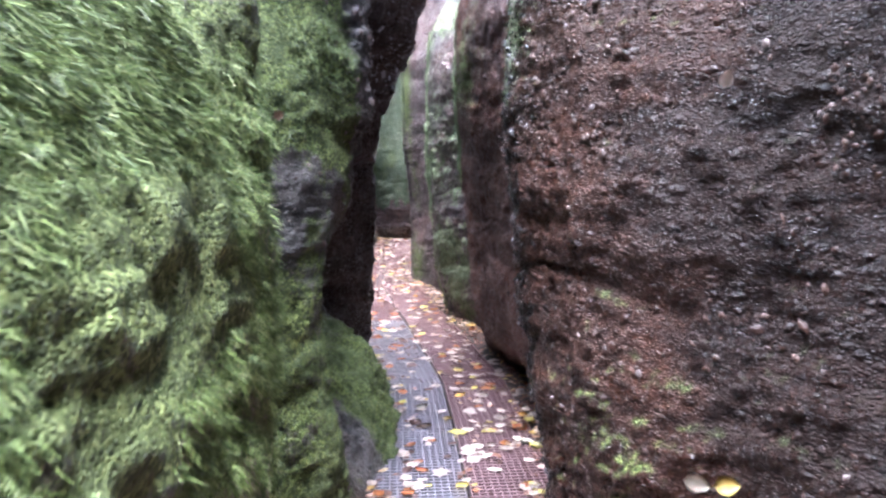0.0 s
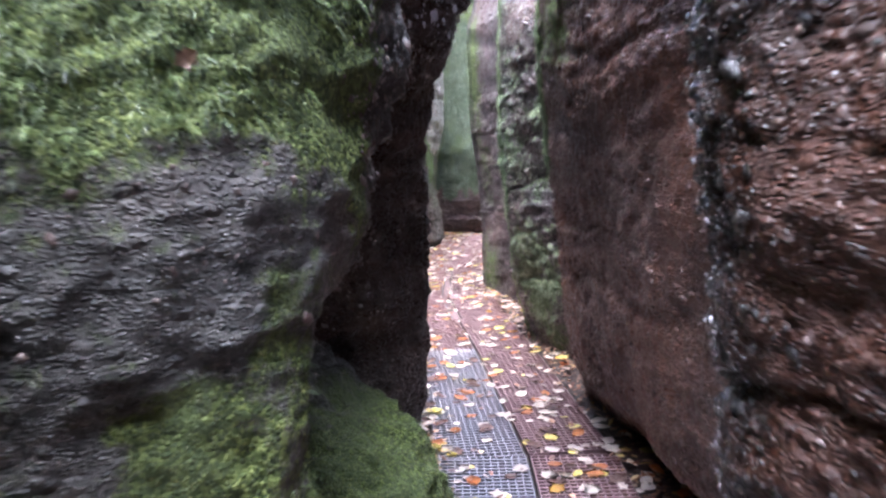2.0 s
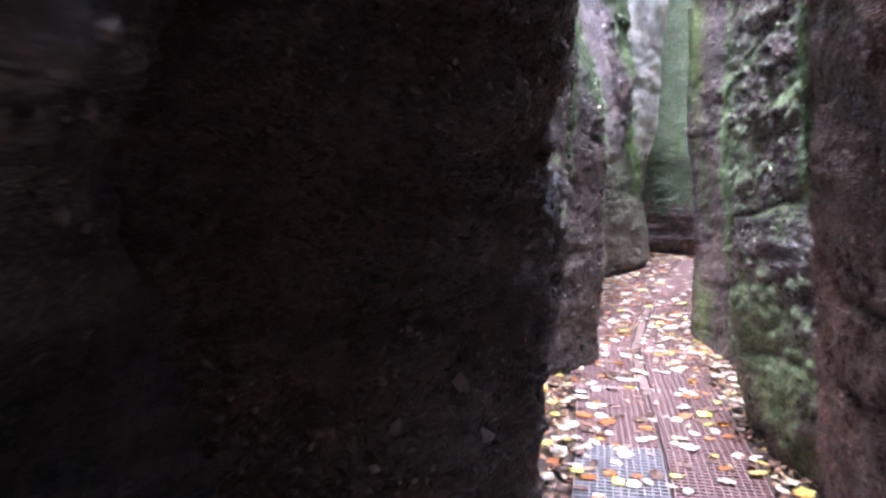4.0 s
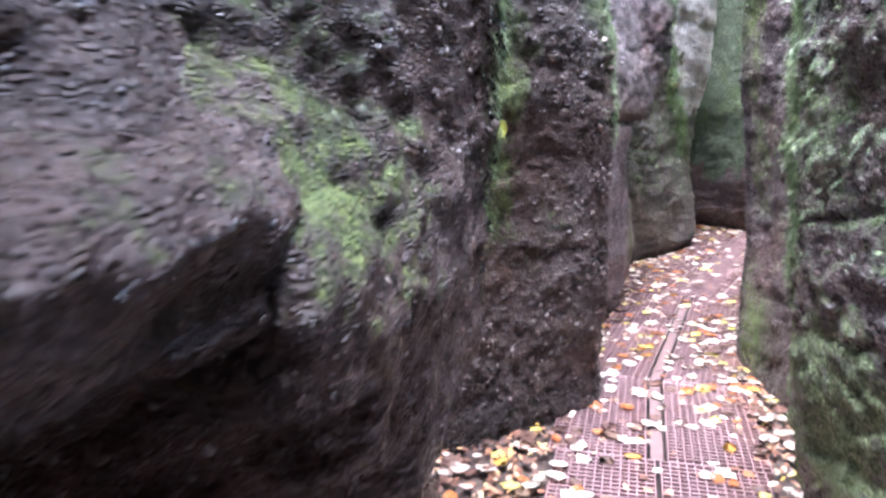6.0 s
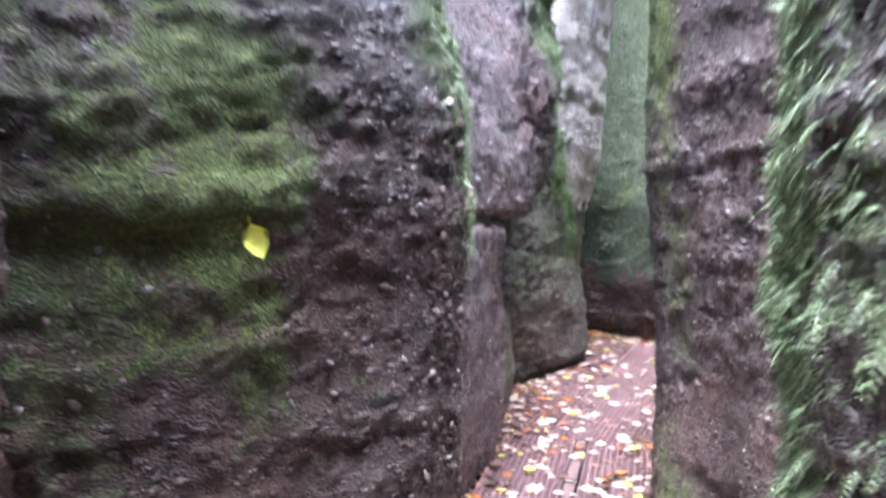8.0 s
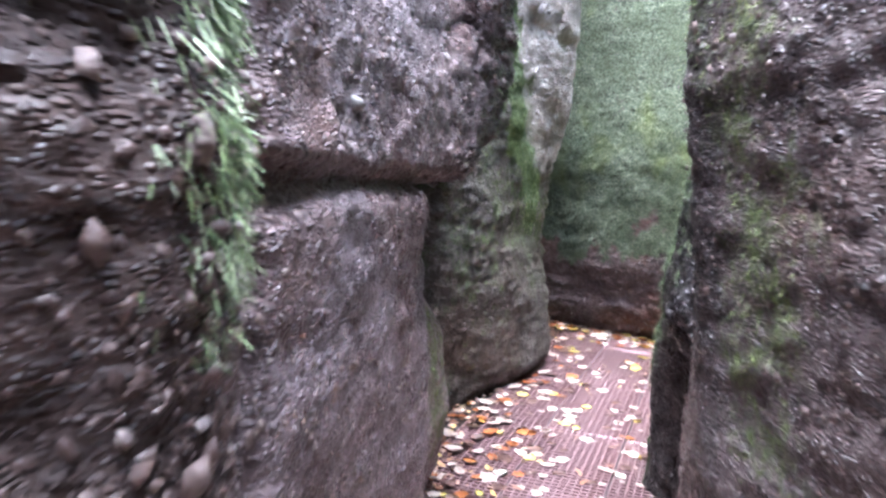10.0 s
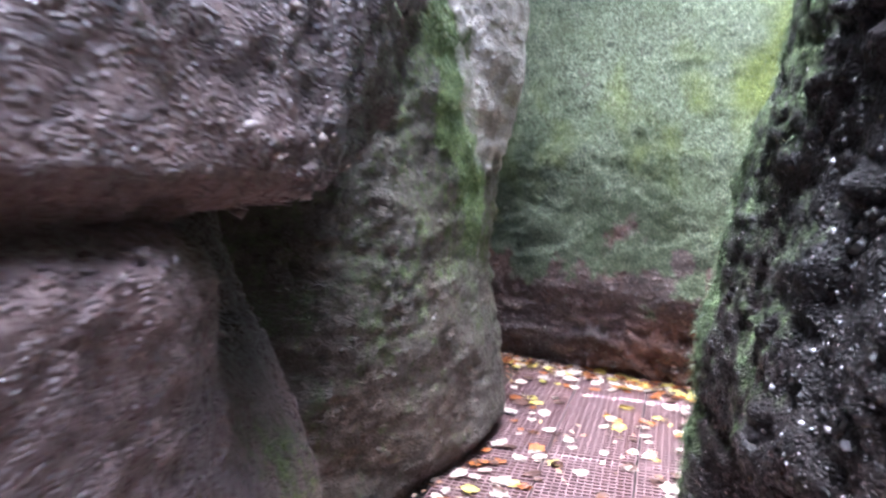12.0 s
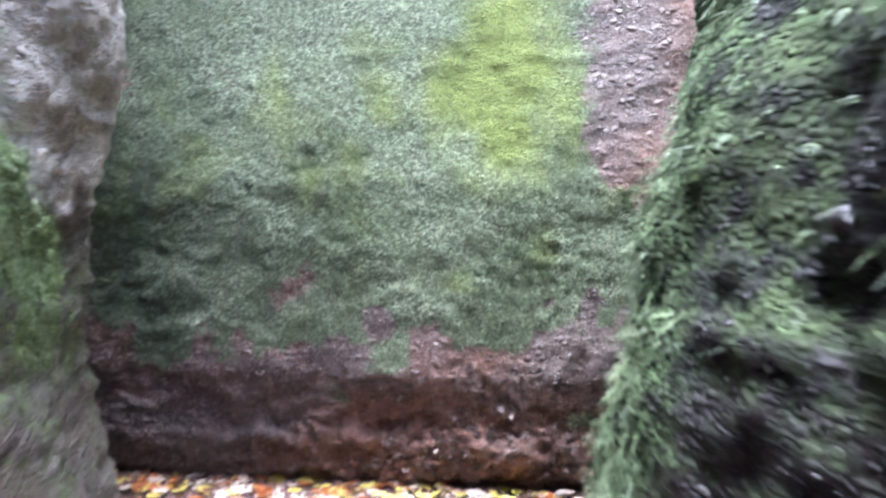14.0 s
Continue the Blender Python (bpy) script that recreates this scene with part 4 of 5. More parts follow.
for key, (ob, p, n, c) in ROCKS.items():
    low = p[p[:, 2] < 0.09]
    k = np.clip(((low[:, 1] + 2.0) / 0.1).round().astype(int), 0, len(FLOOR_Y) - 1)
    if int(key.split("_")[-1]) < 8:
        np.maximum.at(left_edge, k, low[:, 0])
    elif 8 < int(key.split("_")[-1]) < 14:
        np.minimum.at(right_edge, k, low[:, 0])


def floor_span(y):
    return float(np.interp(y, FLOOR_Y, left_edge)), float(np.interp(y, FLOOR_Y, right_edge))


# ---- walkway of steel gratings ----
def box_mesh(name, sx, sy, sz, mat, bevel=0.0):
    bm = bmesh.new()
    bmesh.ops.create_cube(bm, size=1.0)
    bmesh.ops.scale(bm, vec=(sx, sy, sz), verts=bm.verts)
    if bevel:
        bmesh.ops.bevel(bm, geom=bm.edges[:], offset=bevel, segments=1, affect="EDGES")
    me = bpy.data.meshes.new(name)
    bm.to_mesh(me)
    bm.free()
    me.materials.append(mat)
    return me


PANEL_W, PANEL_L, PITCH, DEEP = 0.43, 0.995, 0.035, 0.024
BEARING = box_mesh("bearing_bar", 0.0065, PANEL_L - 0.01, DEEP, STEEL)
CROSSBAR = box_mesh("cross_bar", PANEL_W - 0.008, 0.012, 0.014, STEEL)
RIM_LONG = box_mesh("rim", 0.006, PANEL_L, DEEP + 0.003, STEEL, 0.001)
RIM_SHORT = box_mesh("rim", PANEL_W, 0.006, DEEP + 0.003, STEEL, 0.001)
PROFILES = (BEARING, CROSSBAR, RIM_LONG, RIM_SHORT)


def grating_panel(mat):
    panel = new("grating_panel")
    BEARING, CROSSBAR, RIM_LONG, RIM_SHORT = [q.copy() for q in PROFILES]
    for q in (BEARING, CROSSBAR, RIM_LONG, RIM_SHORT):
        q.materials[0] = mat
    def bar(name, me, x, y, z):
        ob = new(name, me)
        ob.parent = panel
        ob.location = (x, y, z)
    for s in (-1, 1):
        bar("rim", RIM_LONG, s * (PANEL_W / 2 - 0.003), 0, -DEEP / 2)
        bar("rim", RIM_SHORT, 0, s * (PANEL_L / 2 - 0.003), -DEEP / 2)
    k = int((PANEL_W - 0.03) / PITCH)
    for i in range(k):
        bar("bearing_bar", BEARING, (i - (k - 1) / 2) * PITCH, 0, -DEEP / 2 - 0.001)
    k = int((PANEL_L - 0.03) / PITCH)
    for i in range(k):
        bar("cross_bar", CROSSBAR, 0, (i - (k - 1) / 2) * PITCH, -0.005)
    word = "bluish sheen-tinted galvanised" if mat is GALVANISED else "rusty, sky-tinted pink-grey"
    return tagged(panel, f"{word} steel grating panel of the walkway floor", "grating", "walkway gratings")


firsts = {}
SPOTS = []
y = -1.4
while y < 14.75:
    heading = math.atan2(-(float(path_x(y + 0.5)) - float(path_x(y - 0.5))), 1.0)
    columns = (-0.225, 0.225) if y < 8.4 else (-0.26, 0.26) if y < 11.4 else (-0.44, 0.0, 0.44)
    for cx in columns:
        x = float(path_x(y)) + cx * math.cos(heading)
        SPOTS.append((x, y + cx * math.sin(heading), heading, GALVANISED if cx < -0.1 and 3.0 < y < 7.0 else STEEL))
    if 8.4 <= y < 10.6:
        strip = new("cover_strip", box_mesh("cover_strip", 0.055, 0.99, 0.004, STRIP, 0.001))
        strip.matrix_world = pose(float(path_x(y)), y, -0.004, 0, 0, math.degrees(heading))
        tagged(strip, "flat rusty steel strip between two walkway gratings", "steel strip", "walkway cover strips")
    y += math.cos(heading)
for x, y, heading, mat in SPOTS:
    m = pose(x, y, random.uniform(-0.002, 0.002), random.uniform(-0.15, 0.15), random.uniform(-0.25, 0.25), math.degrees(heading))
    if mat in firsts:
        copy_thing(firsts[mat], m)
    else:
        firsts[mat] = grating_panel(mat)
        firsts[mat].matrix_world = m


# ---- fallen leaves ----
def leaf_mesh(name, kind, size, curl, mat, seed):
    """A thin leaf with a raised midrib fold, curled edges and a stalk."""
    rnd = random.Random(seed)
    bm = bmesh.new()
    rows = 7
    grid = []
    for i in range(rows):
        t = i / (rows - 1)
        w = math.sin(math.pi * t ** 0.8) ** 0.8 * 0.36 + 0.01
        if kind == "lobed":
            w *= (1.35, 0.75)[i % 2] if 0 < i < rows - 1 else 1
        line = []
        for s in (-1.0, -0.5, 0.0, 0.5, 1.0):
            jag = 1 + rnd.uniform(-0.1, 0.1)
            x, y = s * w * size * jag, (t - 0.5) * size
            if kind == "lobed" and abs(s) == 1.0:
                y += size * 0.08
            z = 0.10 * size * abs(s) ** 1.5 * curl + 0.14 * size * (t - 0.5) ** 2 * curl * 2 - 0.01 * size * (s == 0)
            line.append(bm.verts.new((x, y, z + 0.004)))
        grid.append(line)
    for a, b in zip(grid[:-1], grid[1:]):
        for i in range(4):
            bm.faces.new((a[i], a[i + 1], b[i + 1], b[i]))
    q = [bm.verts.new((sx * 0.006 * size, -0.5 * size - sy * 0.28 * size, 0.004)) for sx, sy in ((-1, 0), (1, 0), (1, 1), (-1, 1))]
    bm.faces.new(q)
    bmesh.ops.solidify(bm, geom=bm.faces[:], thickness=0.0006)
    me = bpy.data.meshes.new(name)
    bm.to_mesh(me)
    bm.free()
    me.polygons.foreach_set("use_smooth", [True] * len(me.polygons))
    me.materials.append(mat)
    return me


LEAVES = []
for word, mat, share in (("pale cream", LEAF_CREAM, 0.52), ("yellow", LEAF_YELLOW, 0.16), ("orange", LEAF_ORANGE, 0.14), ("wet brown", LEAF_BROWN, 0.18)):
    for kind in ("oval", "lobed", "oval"):
        k = len(LEAVES)
        LEAVES.append((word, leaf_mesh("leaf", kind, (0.09, 0.10, 0.075)[k % 3], (0.5, 0.4, 0.9)[k % 3], mat, k), share / 3))
rnd = random.Random(5)
count = 0
while count < 300:
    y = rnd.uniform(1.2, 14.6)
    lo, hi = floor_span(y)
    x = rnd.uniform(lo + 0.05, hi - 0.05)
    off = abs(x - float(path_x(y)))
    if rnd.random() > 0.35 + 1.3 * min(0.5, off):
        continue
    word, me, _ = rnd.choices(LEAVES, [q[2] for q in LEAVES])[0]
    ob = new("leaf", me)
    s = rnd.uniform(0.65, 1.2)
    ob.matrix_world = pose(x, y, 0.001 + 0.012 * (off > 0.42), rnd.uniform(-7, 7), rnd.uniform(-7, 7), rnd.uniform(0, 360)) @ Matrix.Diagonal((s, s, s, 1))
    tagged(ob, f"{word} fallen autumn leaf lying on the walkway", "leaf", "fallen leaves")
    count += 1


def strip_pieces(rng, at, along, out, length, width, bend, segments=2):
    """Many thin curved strips at once: at, along and out are arrays of places and directions."""
    side = np.cross(along, out)
    side /= np.linalg.norm(side, axis=1, keepdims=True) + 1e-9
    k = len(at)
    v = np.zeros((k, segments + 1, 2, 3))
    for i in range(segments + 1):
        t = i / segments
        mid = at + along * (length * t)[:, None] + bend * (length * t * t)[:, None]
        w = width * (0.35 + 1.3 * t * (1 - t) * 2 if i < segments else 0.12)
        v[:, i, 0], v[:, i, 1] = mid - side * w[:, None], mid + side * w[:, None]
    idx = np.arange(k * (segments + 1) * 2).reshape(k, segments + 1, 2)
    f = np.stack([idx[:, :-1, 0], idx[:, :-1, 1], idx[:, 1:, 1], idx[:, 1:, 0]], -1).reshape(-1, 4)
    return v.reshape(-1, 3), f


# more leaves of the same kinds, too many to count
for word, mat in (("pale cream", LEAF_CREAM), ("brown", LEAF_BROWN), ("orange", LEAF_ORANGE), ("yellow", LEAF_YELLOW)):
    stock = [q[1] for q in LEAVES if q[0].endswith(word)]
    verts, faces, base = [], [], 0
    for k in range({"pale cream": 950, "brown": 520, "orange": 300, "yellow": 120}[word]):
        y = rnd.uniform(0.8, 14.8)
        lo, hi = floor_span(y)
        x = rnd.uniform(lo, hi)
        off = abs(x - float(path_x(y)))
        if rnd.random() > 0.3 + 1.6 * min(0.5, off):
            continue
        me = stock[k % len(stock)]
        s = rnd.uniform(0.5, 1.15)
        m = pose(x, y, 0.001 + 0.012 * (off > 0.42), rnd.uniform(-9, 9), rnd.uniform(-9, 9), rnd.uniform(0, 360)) @ Matrix.Diagonal((s, s, s, 1))
        verts += [m @ q.co for q in me.vertices]
        faces += [[i + base for i in q.vertices] for q in me.polygons]
        base += len(me.vertices)
    for k in range(70):
        x = rnd.uniform(-1.5, 0.6)
        y = 14.36 - 0.42 * (x + 0.25) - abs(rnd.gauss(0, 0.16))
        lo, hi = floor_span(y)
        if not lo < x < hi:
            continue
        me = stock[k % len(stock)]
        s = rnd.uniform(0.6, 1.2)
        m = pose(x, y, 0.002 + 0.01 * rnd.random(), rnd.uniform(-9, 9), rnd.uniform(-9, 9), rnd.uniform(0, 360)) @ Matrix.Diagonal((s, s, s, 1))
        verts += [m @ q.co for q in me.vertices]
        faces += [[i + base for i in q.vertices] for q in me.polygons]
        base += len(me.vertices)
    me = bpy.data.meshes.new("leaf_carpet")
    me.from_pydata(verts, [], faces)
    me.materials.append(mat)
    tagged(new("leaf_carpet", me), f"scattered {word} fallen leaves on the walkway and its edges", "leaf litter", kind="stuff")

# small litter along the edges and caught on the gratings
rng = np.random.default_rng(8)
lx, ly = [], []
while len(lx) < 5200:
    y = rng.uniform(0.8, 14.9)
    lo, hi = floor_span(y)
    x = rng.uniform(lo - 0.05, hi + 0.05)
    off = abs(x - float(path_x(y))) - (0.42 if y < 5.6 else 0.46 if y < 11.4 else 0.62)
    if off > 0 or rng.random() < 0.06 + 0.14 * math.exp(off * 14):
        lx.append(x)
        ly.append(y)
at = np.stack([lx, ly, rng.uniform(0.0, 0.014, len(lx))], -1)
ang = rng.uniform(0, 6.28, len(lx))
along = np.stack([np.cos(ang), np.sin(ang), rng.uniform(-0.1, 0.3, len(lx))], -1)
outw = np.tile([0.0, 0, 1], (len(lx), 1)) + rng.normal(0, 0.25, (len(lx), 3))
v, f = strip_pieces(rng, at, along, outw, rng.uniform(0.02, 0.06, len(lx)), rng.uniform(0.006, 0.017, len(lx)), np.array([0, 0, -0.25]) + rng.normal(0, 0.2, (len(lx), 3)), 3)
tagged(mesh_object("leaf_litter", v, f, LITTER), "rotting brown and pinkish leaf litter along the rock foot", "leaf litter", kind="stuff")

# ---- what grows and sticks on the rock ----
def pick(rng, key, count, weight):
    ob, p, n, c = ROCKS[key]
    w = weight(p, n, c)
    w = np.clip(w, 0, None)
    i = rng.choice(len(p), count, p=w / w.sum())
    return ob, p[i] + rng.normal(0, 0.006, (count, 3)), n[i]


def unit(a):
    return a / (np.linalg.norm(a, axis=1, keepdims=True) + 1e-9)


def moss(key, count, weight, length, mat, droop, word, name="moss", seed=1):
    rng = np.random.default_rng(seed)
    ob, at, n = pick(rng, key, count, weight)
    tip = unit(n * 0.9 + rng.normal(0, 0.55, (count, 3)) + np.array([0, 0, -droop]))
    size = length * rng.uniform(0.45, 1.25, count)
    v, f = strip_pieces(rng, at - n * 0.003, tip, n + rng.normal(0, 0.3, (count, 3)), size, size * rng.uniform(0.09, 0.17, count), np.array([0, 0, -0.45 * (0.4 + droop)]) + rng.normal(0, 0.12, (count, 3)), 1)
    tuft = mesh_object(name, v, f, mat)
    tuft.parent = ob
    tagged(tuft, word, kind="stuff")


def ferns(key, count, weight, length, mat, word, seed=1):
    """Small fronds: a drooping rib with leaflets on both sides."""
    rng = np.random.default_rng(seed)
    ob, at, n = pick(rng, key, count, weight)
    rib = unit(n + rng.normal(0, 0.4, (count, 3)) + np.array([0, 0, 0.1]))
    size = length * rng.uniform(0.5, 1.3, count)
    sag = np.array([0, 0, -0.75]) + rng.normal(0, 0.12, (count, 3))
    parts = [strip_pieces(rng, at, rib, n + np.array([0, 0, 1.0]), size, size * 0.012, sag, 4)]
    over = unit(np.cross(rib, np.array([0, 0, 1.0]) + rng.normal(0, 0.2, (count, 3))))
    for k in range(1, 9):
        t = k / 9
        root = at + rib * (size * t)[:, None] + sag * (size * t * t)[:, None]
        for s in (-1, 1):
            way = unit(over * s + rib * 0.45 + sag * 0.5 * t)
            span = size * 0.24 * math.sin(math.pi * (0.15 + 0.8 * t)) + 0.002
            parts.append(strip_pieces(rng, root, way, np.tile([0.0, 0, 1], (count, 1)) + n * 0.5, span, span * 0.2, np.array([0, 0, -0.3]) * np.ones((count, 1)), 1))
    verts, faces, base = [], [], 0
    for v, f in parts:
        verts.append(v)
        faces.append(f + base)
        base += len(v)
    frond = mesh_object("fern_fronds", np.concatenate(verts), np.concatenate(faces), mat)
    frond.parent = ob
    tagged(frond, word, kind="stuff")


ICO_V = np.array([[1.0, 0, 0], [-1, 0, 0], [0, 1, 0], [0, -1, 0], [0, 0, 1], [0.6, 0.6, 0.55], [-0.6, -0.6, 0.55]])
ICO_F = np.array([[0, 5, 4], [5, 2, 4], [2, 1, 4], [1, 6, 4], [6, 3, 4], [3, 0, 4], [0, 2, 5], [1, 3, 6]])


def pebbles(key, count, weight, mat, big=0.012, seed=1):
    rng = np.random.default_rng(seed)
    ob, at, n = pick(rng, key, count, weight)
    t1 = unit(np.cross(n, rng.normal(0, 1, (count, 3))))
    t2 = np.cross(n, t1)
    r = 0.62 * big * np.exp(rng.normal(-0.45, 0.5, count))
    ax = np.stack([t1 * (r * rng.uniform(0.8, 1.6, count))[:, None], t2 * (r * rng.uniform(0.6, 1.1, count))[:, None], n * (r * rng.uniform(0.45, 0.9, count))[:, None]], 1)
    shape = ICO_V[None] * (1 + rng.uniform(-0.22, 0.22, (count, len(ICO_V), 1)))
    v = at[:, None] + np.einsum("kvi,kij->kvj", shape, ax)
    f = ICO_F[None] + (np.arange(count) * len(ICO_V))[:, None, None]
    stones = mesh_object("pebbles", v.reshape(-1, 3), f.reshape(-1, 3), mat)
    stones.parent = ob
    tagged(stones, "small rounded stones set in the conglomerate", kind="stuff")


def seen_height(p):
    return clamp01((p[:, 2] - 0.02) * 8) * clamp01((2.9 - p[:, 2]) * 2)


def edge_fringe(y, spread, low, high):
    return lambda p, n, c: np.exp(-((p[:, 1] - y) / spread) ** 2) * clamp01((p[:, 2] - low) * 4) * clamp01((high - p[:, 2]) * 4)


def patchy(p, seed):
    return clamp01(0.35 + 1.1 * fbm(p * 3.0, 3, seed))


def on_moss(lo=0.35):
    return lambda p, n, c: clamp01((c - lo) * 3) ** 1.2 * seen_height(p) * (0.4 + clamp01(n[:, 2] + 0.4)) * patchy(p, 4)


moss("rock_wall_1", 125000, lambda p, n, c: on_moss(0.3)(p, n, c) * clamp01((p[:, 1] - 0.3) * 4), 0.025, TUFT, 0.6, "feathery green moss shoots", seed=2)
moss("rock_wall_2", 36000, on_moss(0.4), 0.019, TUFT_LEAFY, 0.5, "short green moss shoots", seed=3)
moss("rock_wall_4", 14000, on_moss(0.35), 0.012, TUFT_DARK, 0.3, "short yellow-green moss shoots", seed=4)
moss("rock_wall_5", 12000, on_moss(0.3), 0.012, TUFT_DARK, 0.3, "short green moss shoots", seed=5)
moss("rock_wall_6", 9000, on_moss(0.35), 0.014, TUFT, 0.4, "short green moss shoots", seed=6)
moss("rock_wall_7", 14000, on_moss(0.45), 0.013, TUFT, 0.4, "short green moss shoots", seed=7)
moss("rock_wall_8", 80000, lambda p, n, c: on_moss(0.4)(p, n, c) * (p[:, 0] > -1.5) * (p[:, 0] < 1.2), 0.017, TUFT_SOFT, 0.5, "small pale green moss leaves", seed=8)
moss("rock_wall_9", 5000, edge_fringe(2.75, 0.14, 1.7, 2.6), 0.014, TUFT_PALE, 0.7, "pale moss fringe on the rock edge", seed=9)
moss("rock_wall_10", 14000, edge_fringe(6.12, 0.09, 1.3, 2.9), 0.028, TUFT_PALE, 0.9, "pale hanging moss fringe", seed=10)
moss("rock_wall_10", 8000, on_moss(0.3), 0.013, TUFT, 0.5, "short green moss shoots", seed=11)
moss("rock_wall_11", 26000, on_moss(0.25), 0.017, TUFT_PALE, 0.6, "pale green moss shoots", seed=12)
moss("rock_wall_11", 24000, edge_fringe(7.68, 0.12, 0.9, 3.2), 0.022, TUFT_PALE, 0.9, "pale hanging moss fringe", seed=13)
moss("rock_wall_12", 9000, on_moss(0.3), 0.014, TUFT, 0.5, "short green moss shoots", seed=14)
moss("rock_wall_13", 18000, on_moss(0.2), 0.013, TUFT_DARK, 0.7, "dark green moss shoots", seed=15)
moss("rock_wall_13", 9000, edge_fringe(11.52, 0.055, 0.4, 2.6), 0.018, TUFT_SOFT, 0.8, "pale moss fringe on the rock edge", seed=16)
moss("rock_wall_4", 1600, edge_fringe(6.79, 0.035, 0.9, 2.6), 0.03, TUFT_PALE, 1.6, "pale roots hanging from the dripping edge", "hanging_roots", seed=24)
moss("rock_wall_7", 9000, lambda p, n, c: np.exp(-((p[:, 1] - 12.42 - (2.1 - p[:, 2]) * 0.55) / 0.11) ** 2) * clamp01((p[:, 2] - 0.9) * 3) * seen_height(p), 0.017, TUFT_PALE, 0.6, "bright moss along the pillar's ridge", seed=25)
moss("rock_wall_4", 5000, edge_fringe(6.74, 0.06, 1.2, 2.5), 0.026, TUFT_PALE, 1.1, "pale hanging moss fringe", seed=17)
moss("rock_wall_5", 9000, edge_fringe(8.62, 0.06, 1.3, 2.9), 0.022, TUFT_PALE, 0.9, "pale hanging moss fringe", seed=18)
moss("rock_wall_6", 9000, edge_fringe(11.15, 0.14, 1.6, 3.2), 0.02, TUFT_PALE, 0.9, "pale hanging moss fringe", seed=19)
ferns("rock_wall_11", 300, lambda p, n, c: edge_fringe(7.45, 0.35, 1.0, 3.0)(p, n, c), 0.05, TUFT_PALE, "small drooping fern fronds", seed=20)
ferns("rock_wall_13", 240, lambda p, n, c: edge_fringe(11.2, 0.35, 1.3, 2.8)(p, n, c), 0.022, TUFT_SOFT, "small drooping fern fronds", seed=21)
ferns("rock_wall_1", 1500, on_moss(0.4), 0.04, TUFT, "small feathery fern fronds", seed=22)
ferns("rock_wall_2", 500, lambda p, n, c: on_moss(0.5)(p, n, c) * (p[:, 2] > 1.4), 0.04, TUFT_LEAFY, "small feathery fern fronds", seed=23)

# near-white pebble colour stands in for glints of light on wet stone
PEBBLE_GLINT = island_material("pale_glint_pebbles", [(0.0, (0.16, 0.13, 0.13)), (0.5, (0.34, 0.31, 0.33)), (1.0, (0.55, 0.54, 0.58))], 0.12, 0.002)
bare = lambda p, n, c: clamp01(1.05 - c * 1.6) * seen_height(p) * patchy(p, 9) ** 1.5
for k, key in enumerate(("rock_wall_2", "rock_wall_3", "rock_wall_4", "rock_wall_5", "rock_wall_6")):
    pebbles(key, (1500, 4500, 4500, 5500, 5500)[k], bare, PEBBLE, 0.012, 30 + k)
pebbles("rock_wall_2", 3500, lambda p, n, c: clamp01((p[:, 1] - 3.15) * 6) * clamp01((p[:, 2] - 1.15) * 6) * seen_height(p), PEBBLE, 0.013, 53)
pebbles("rock_wall_9", 10000, lambda p, n, c: bare(p, n, c) * clamp01((2.66 - p[:, 1]) * 6), PEBBLE_RED, 0.012, 40)
pebbles("rock_wall_9", 6000, edge_fringe(2.76, 0.14, 0.1, 2.6), PEBBLE_WET, 0.009, 41)
pebbles("rock_wall_9", 1600, lambda p, n, c: bare(p, n, c) * clamp01((2.5 - p[:, 1]) * 6), PEBBLE_RED, 0.015, 48)
pebbles("rock_wall_9", 1300, edge_fringe(2.83, 0.045, 0.1, 2.6), PEBBLE_GLINT, 0.012, 49)
pebbles("rock_wall_3", 900, edge_fringe(4.7, 0.2, 1.85, 2.6), PEBBLE_GLINT, 0.012, 51)
pebbles("rock_wall_13", 500, lambda p, n, c: edge_fringe(10.7, 0.3, 0.3, 2.6)(p, n, c) * patchy(p, 17) ** 3, PEBBLE_GLINT, 0.008, 52)
pebbles("rock_wall_10", 7000, bare, PEBBLE_RED, 0.011, 42)
pebbles("rock_wall_11", 1800, bare, PEBBLE_WET, 0.012, 43)
pebbles("rock_wall_12", 4500, bare, PEBBLE, 0.011, 44)
pebbles("rock_wall_13", 1200, bare, PEBBLE_WET, 0.013, 45)
pebbles("rock_wall_4", 500, edge_fringe(6.72, 0.06, 0.9, 2.2), PEBBLE_WET, 0.013, 46)
pebbles("rock_wall_5", 700, edge_fringe(8.56, 0.07, 0.5, 2.0), PEBBLE, 0.012, 47)
pebbles("rock_wall_8", 3000, lambda p, n, c: clamp01(1 - c * 1.5) * clamp01((p[:, 2] - 0.03) * 12) * clamp01((0.75 - p[:, 2]) * 6) * patchy(p, 13) * (p[:, 1] < 15.4), PEBBLE, 0.026, 50)

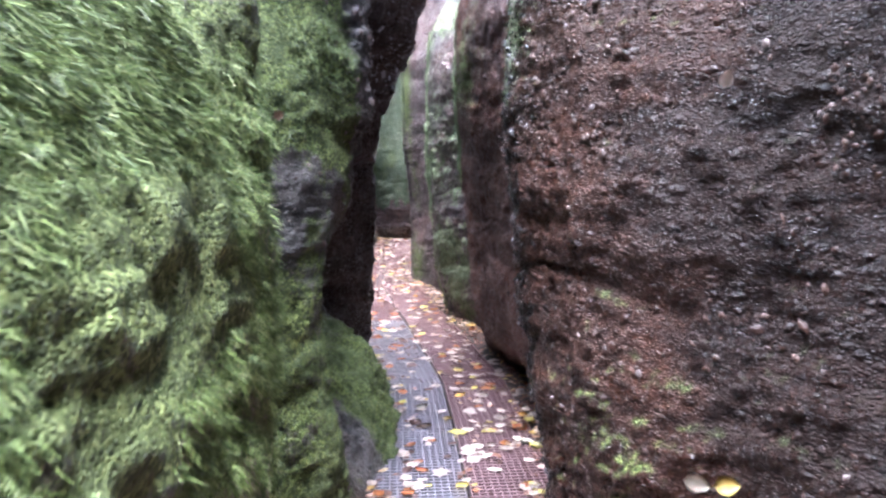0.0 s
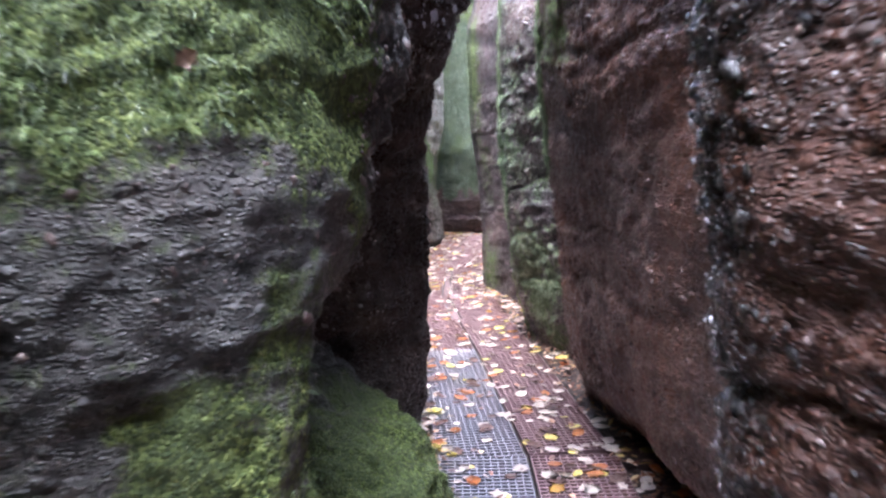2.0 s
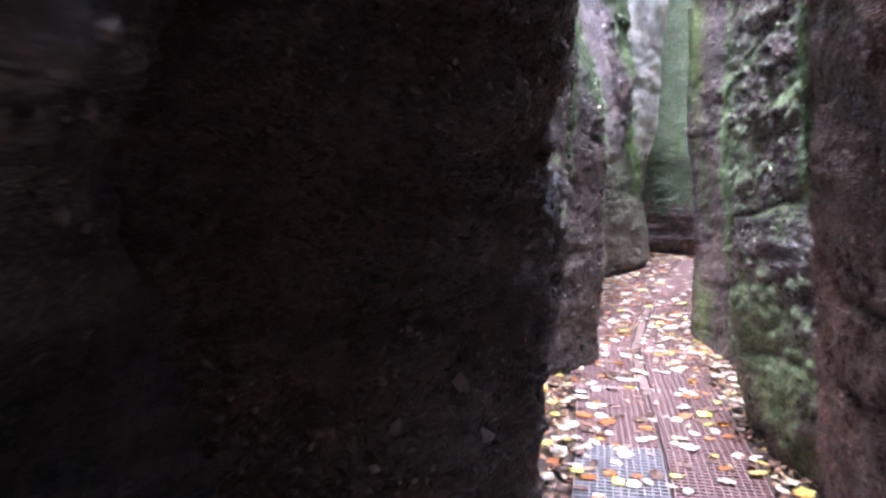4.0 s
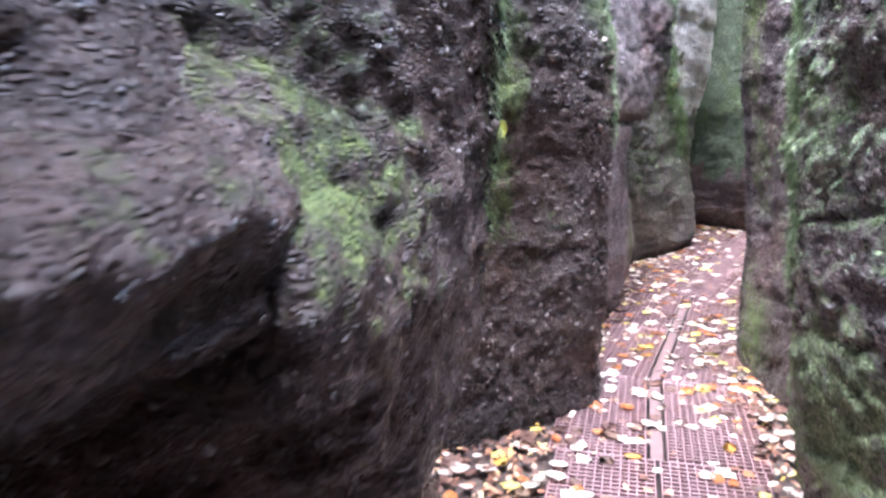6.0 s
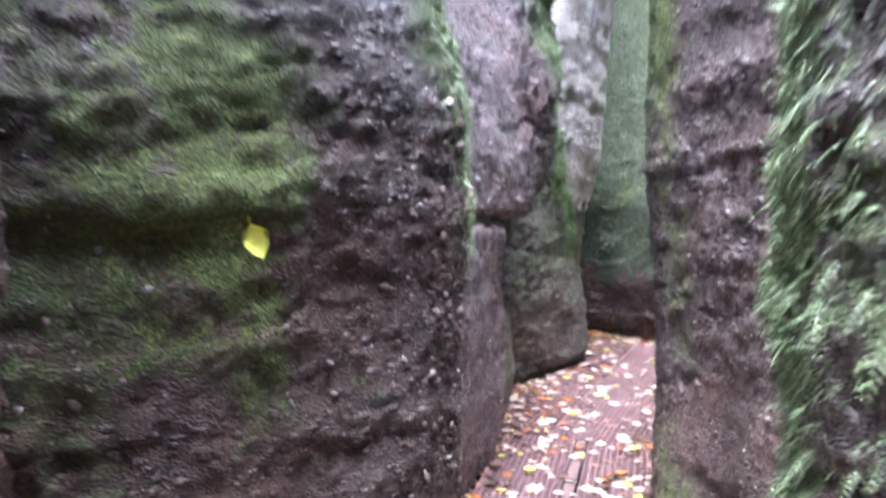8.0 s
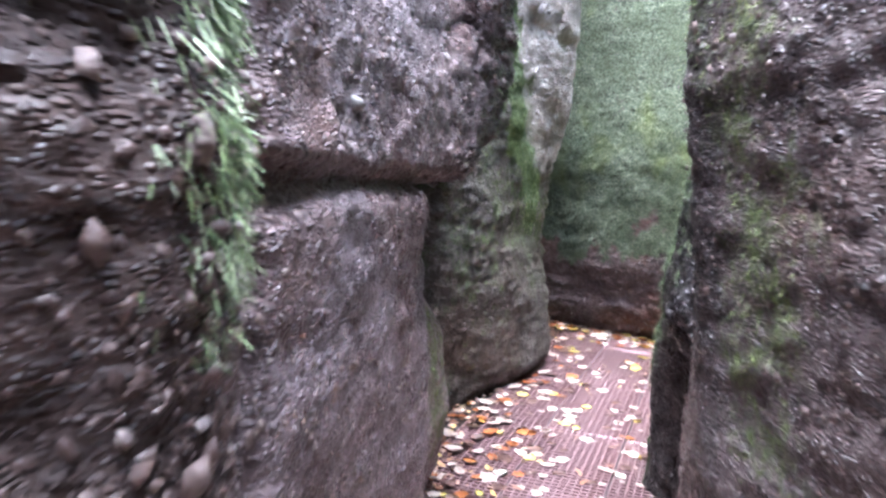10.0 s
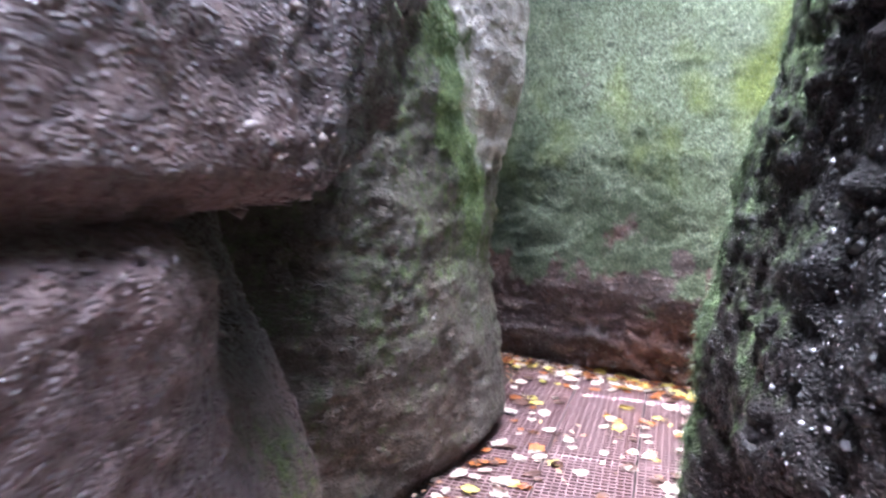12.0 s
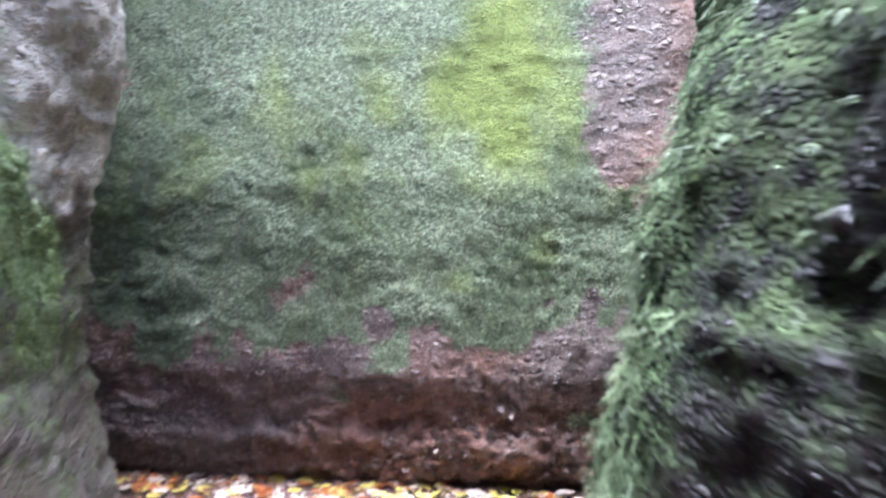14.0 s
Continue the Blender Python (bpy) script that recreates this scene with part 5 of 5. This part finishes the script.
# single leaves caught on the rock
def stuck_leaf(word, me, eye, place, scale, turn):
    hit_at = Vector(place) + (Vector(eye) - Vector(place)).normalized() * 0.012
    ob = new("leaf", me)
    ob.matrix_world = look(hit_at, eye, turn) @ Matrix.Rotation(radians(180), 4, "Y") @ Matrix.Diagonal((scale, scale, scale, 1))
    return tagged(ob, f"{word} autumn leaf stuck to the rock wall", "leaf", "leaves on the rock")


LEMON = LEAVES[3][1].copy()
LEMON.materials[0] = LEAF_LEMON
stuck_leaf("lemon-yellow oval", LEMON, (-0.3, 6.4, 1.56), (-1.29, 7.91, 1.425), 0.95, 160)
stuck_leaf("pale withered", LEAVES[2][1], (0, 0, 1.53), (0.745, 1.99, 1.745), 0.7, 20)
stuck_leaf("bright yellow", LEAVES[5][1], (0, 0, 1.53), (0.75, 1.87, 0.68), 0.9, 80)
stuck_leaf("pale cream", LEAVES[0][1], (0, 0, 1.53), (0.69, 1.93, 0.66), 0.8, 100)
stuck_leaf("dull brown", LEAVES[10][1], (0, 1.0, 1.53), (-0.62, 2.82, 1.7), 0.45, 60)


# larger stones standing out of the rock
def stone(key, place, sx, sy, sz, mat, seed):
    bm = bmesh.new()
    bmesh.ops.create_icosphere(bm, subdivisions=3, radius=1.0)
    for v in bm.verts:
        v.co *= 1 + 0.25 * noise.noise(v.co * 1.3 + Vector((seed, 0, 0))) + 0.06 * noise.noise(v.co * 5 + Vector((seed, 3, 0)))
        v.co = Vector((v.co.x * sx, v.co.y * sy, v.co.z * sz))
    me = bpy.data.meshes.new("stone")
    bm.to_mesh(me)
    bm.free()
    me.polygons.foreach_set("use_smooth", [True] * len(me.polygons))
    me.materials.append(mat)
    ob = new("stone", me)
    ob.location = place
    ob.parent = ROCKS[key][0]
    tagged(ob, "larger pale grey stone set in the rock")


STONE = plain_material("pale_grey_stone", (0.10, 0.09, 0.085), (0.18, 0.165, 0.155), 40, 0.45, 0, 0.004)
stone("rock_wall_6", (-1.225, 9.48, 1.60), 0.04, 0.03, 0.026, STONE, 4)
stone("rock_wall_10", (0.215, 5.89, 1.485), 0.03, 0.025, 0.032, STONE, 9)
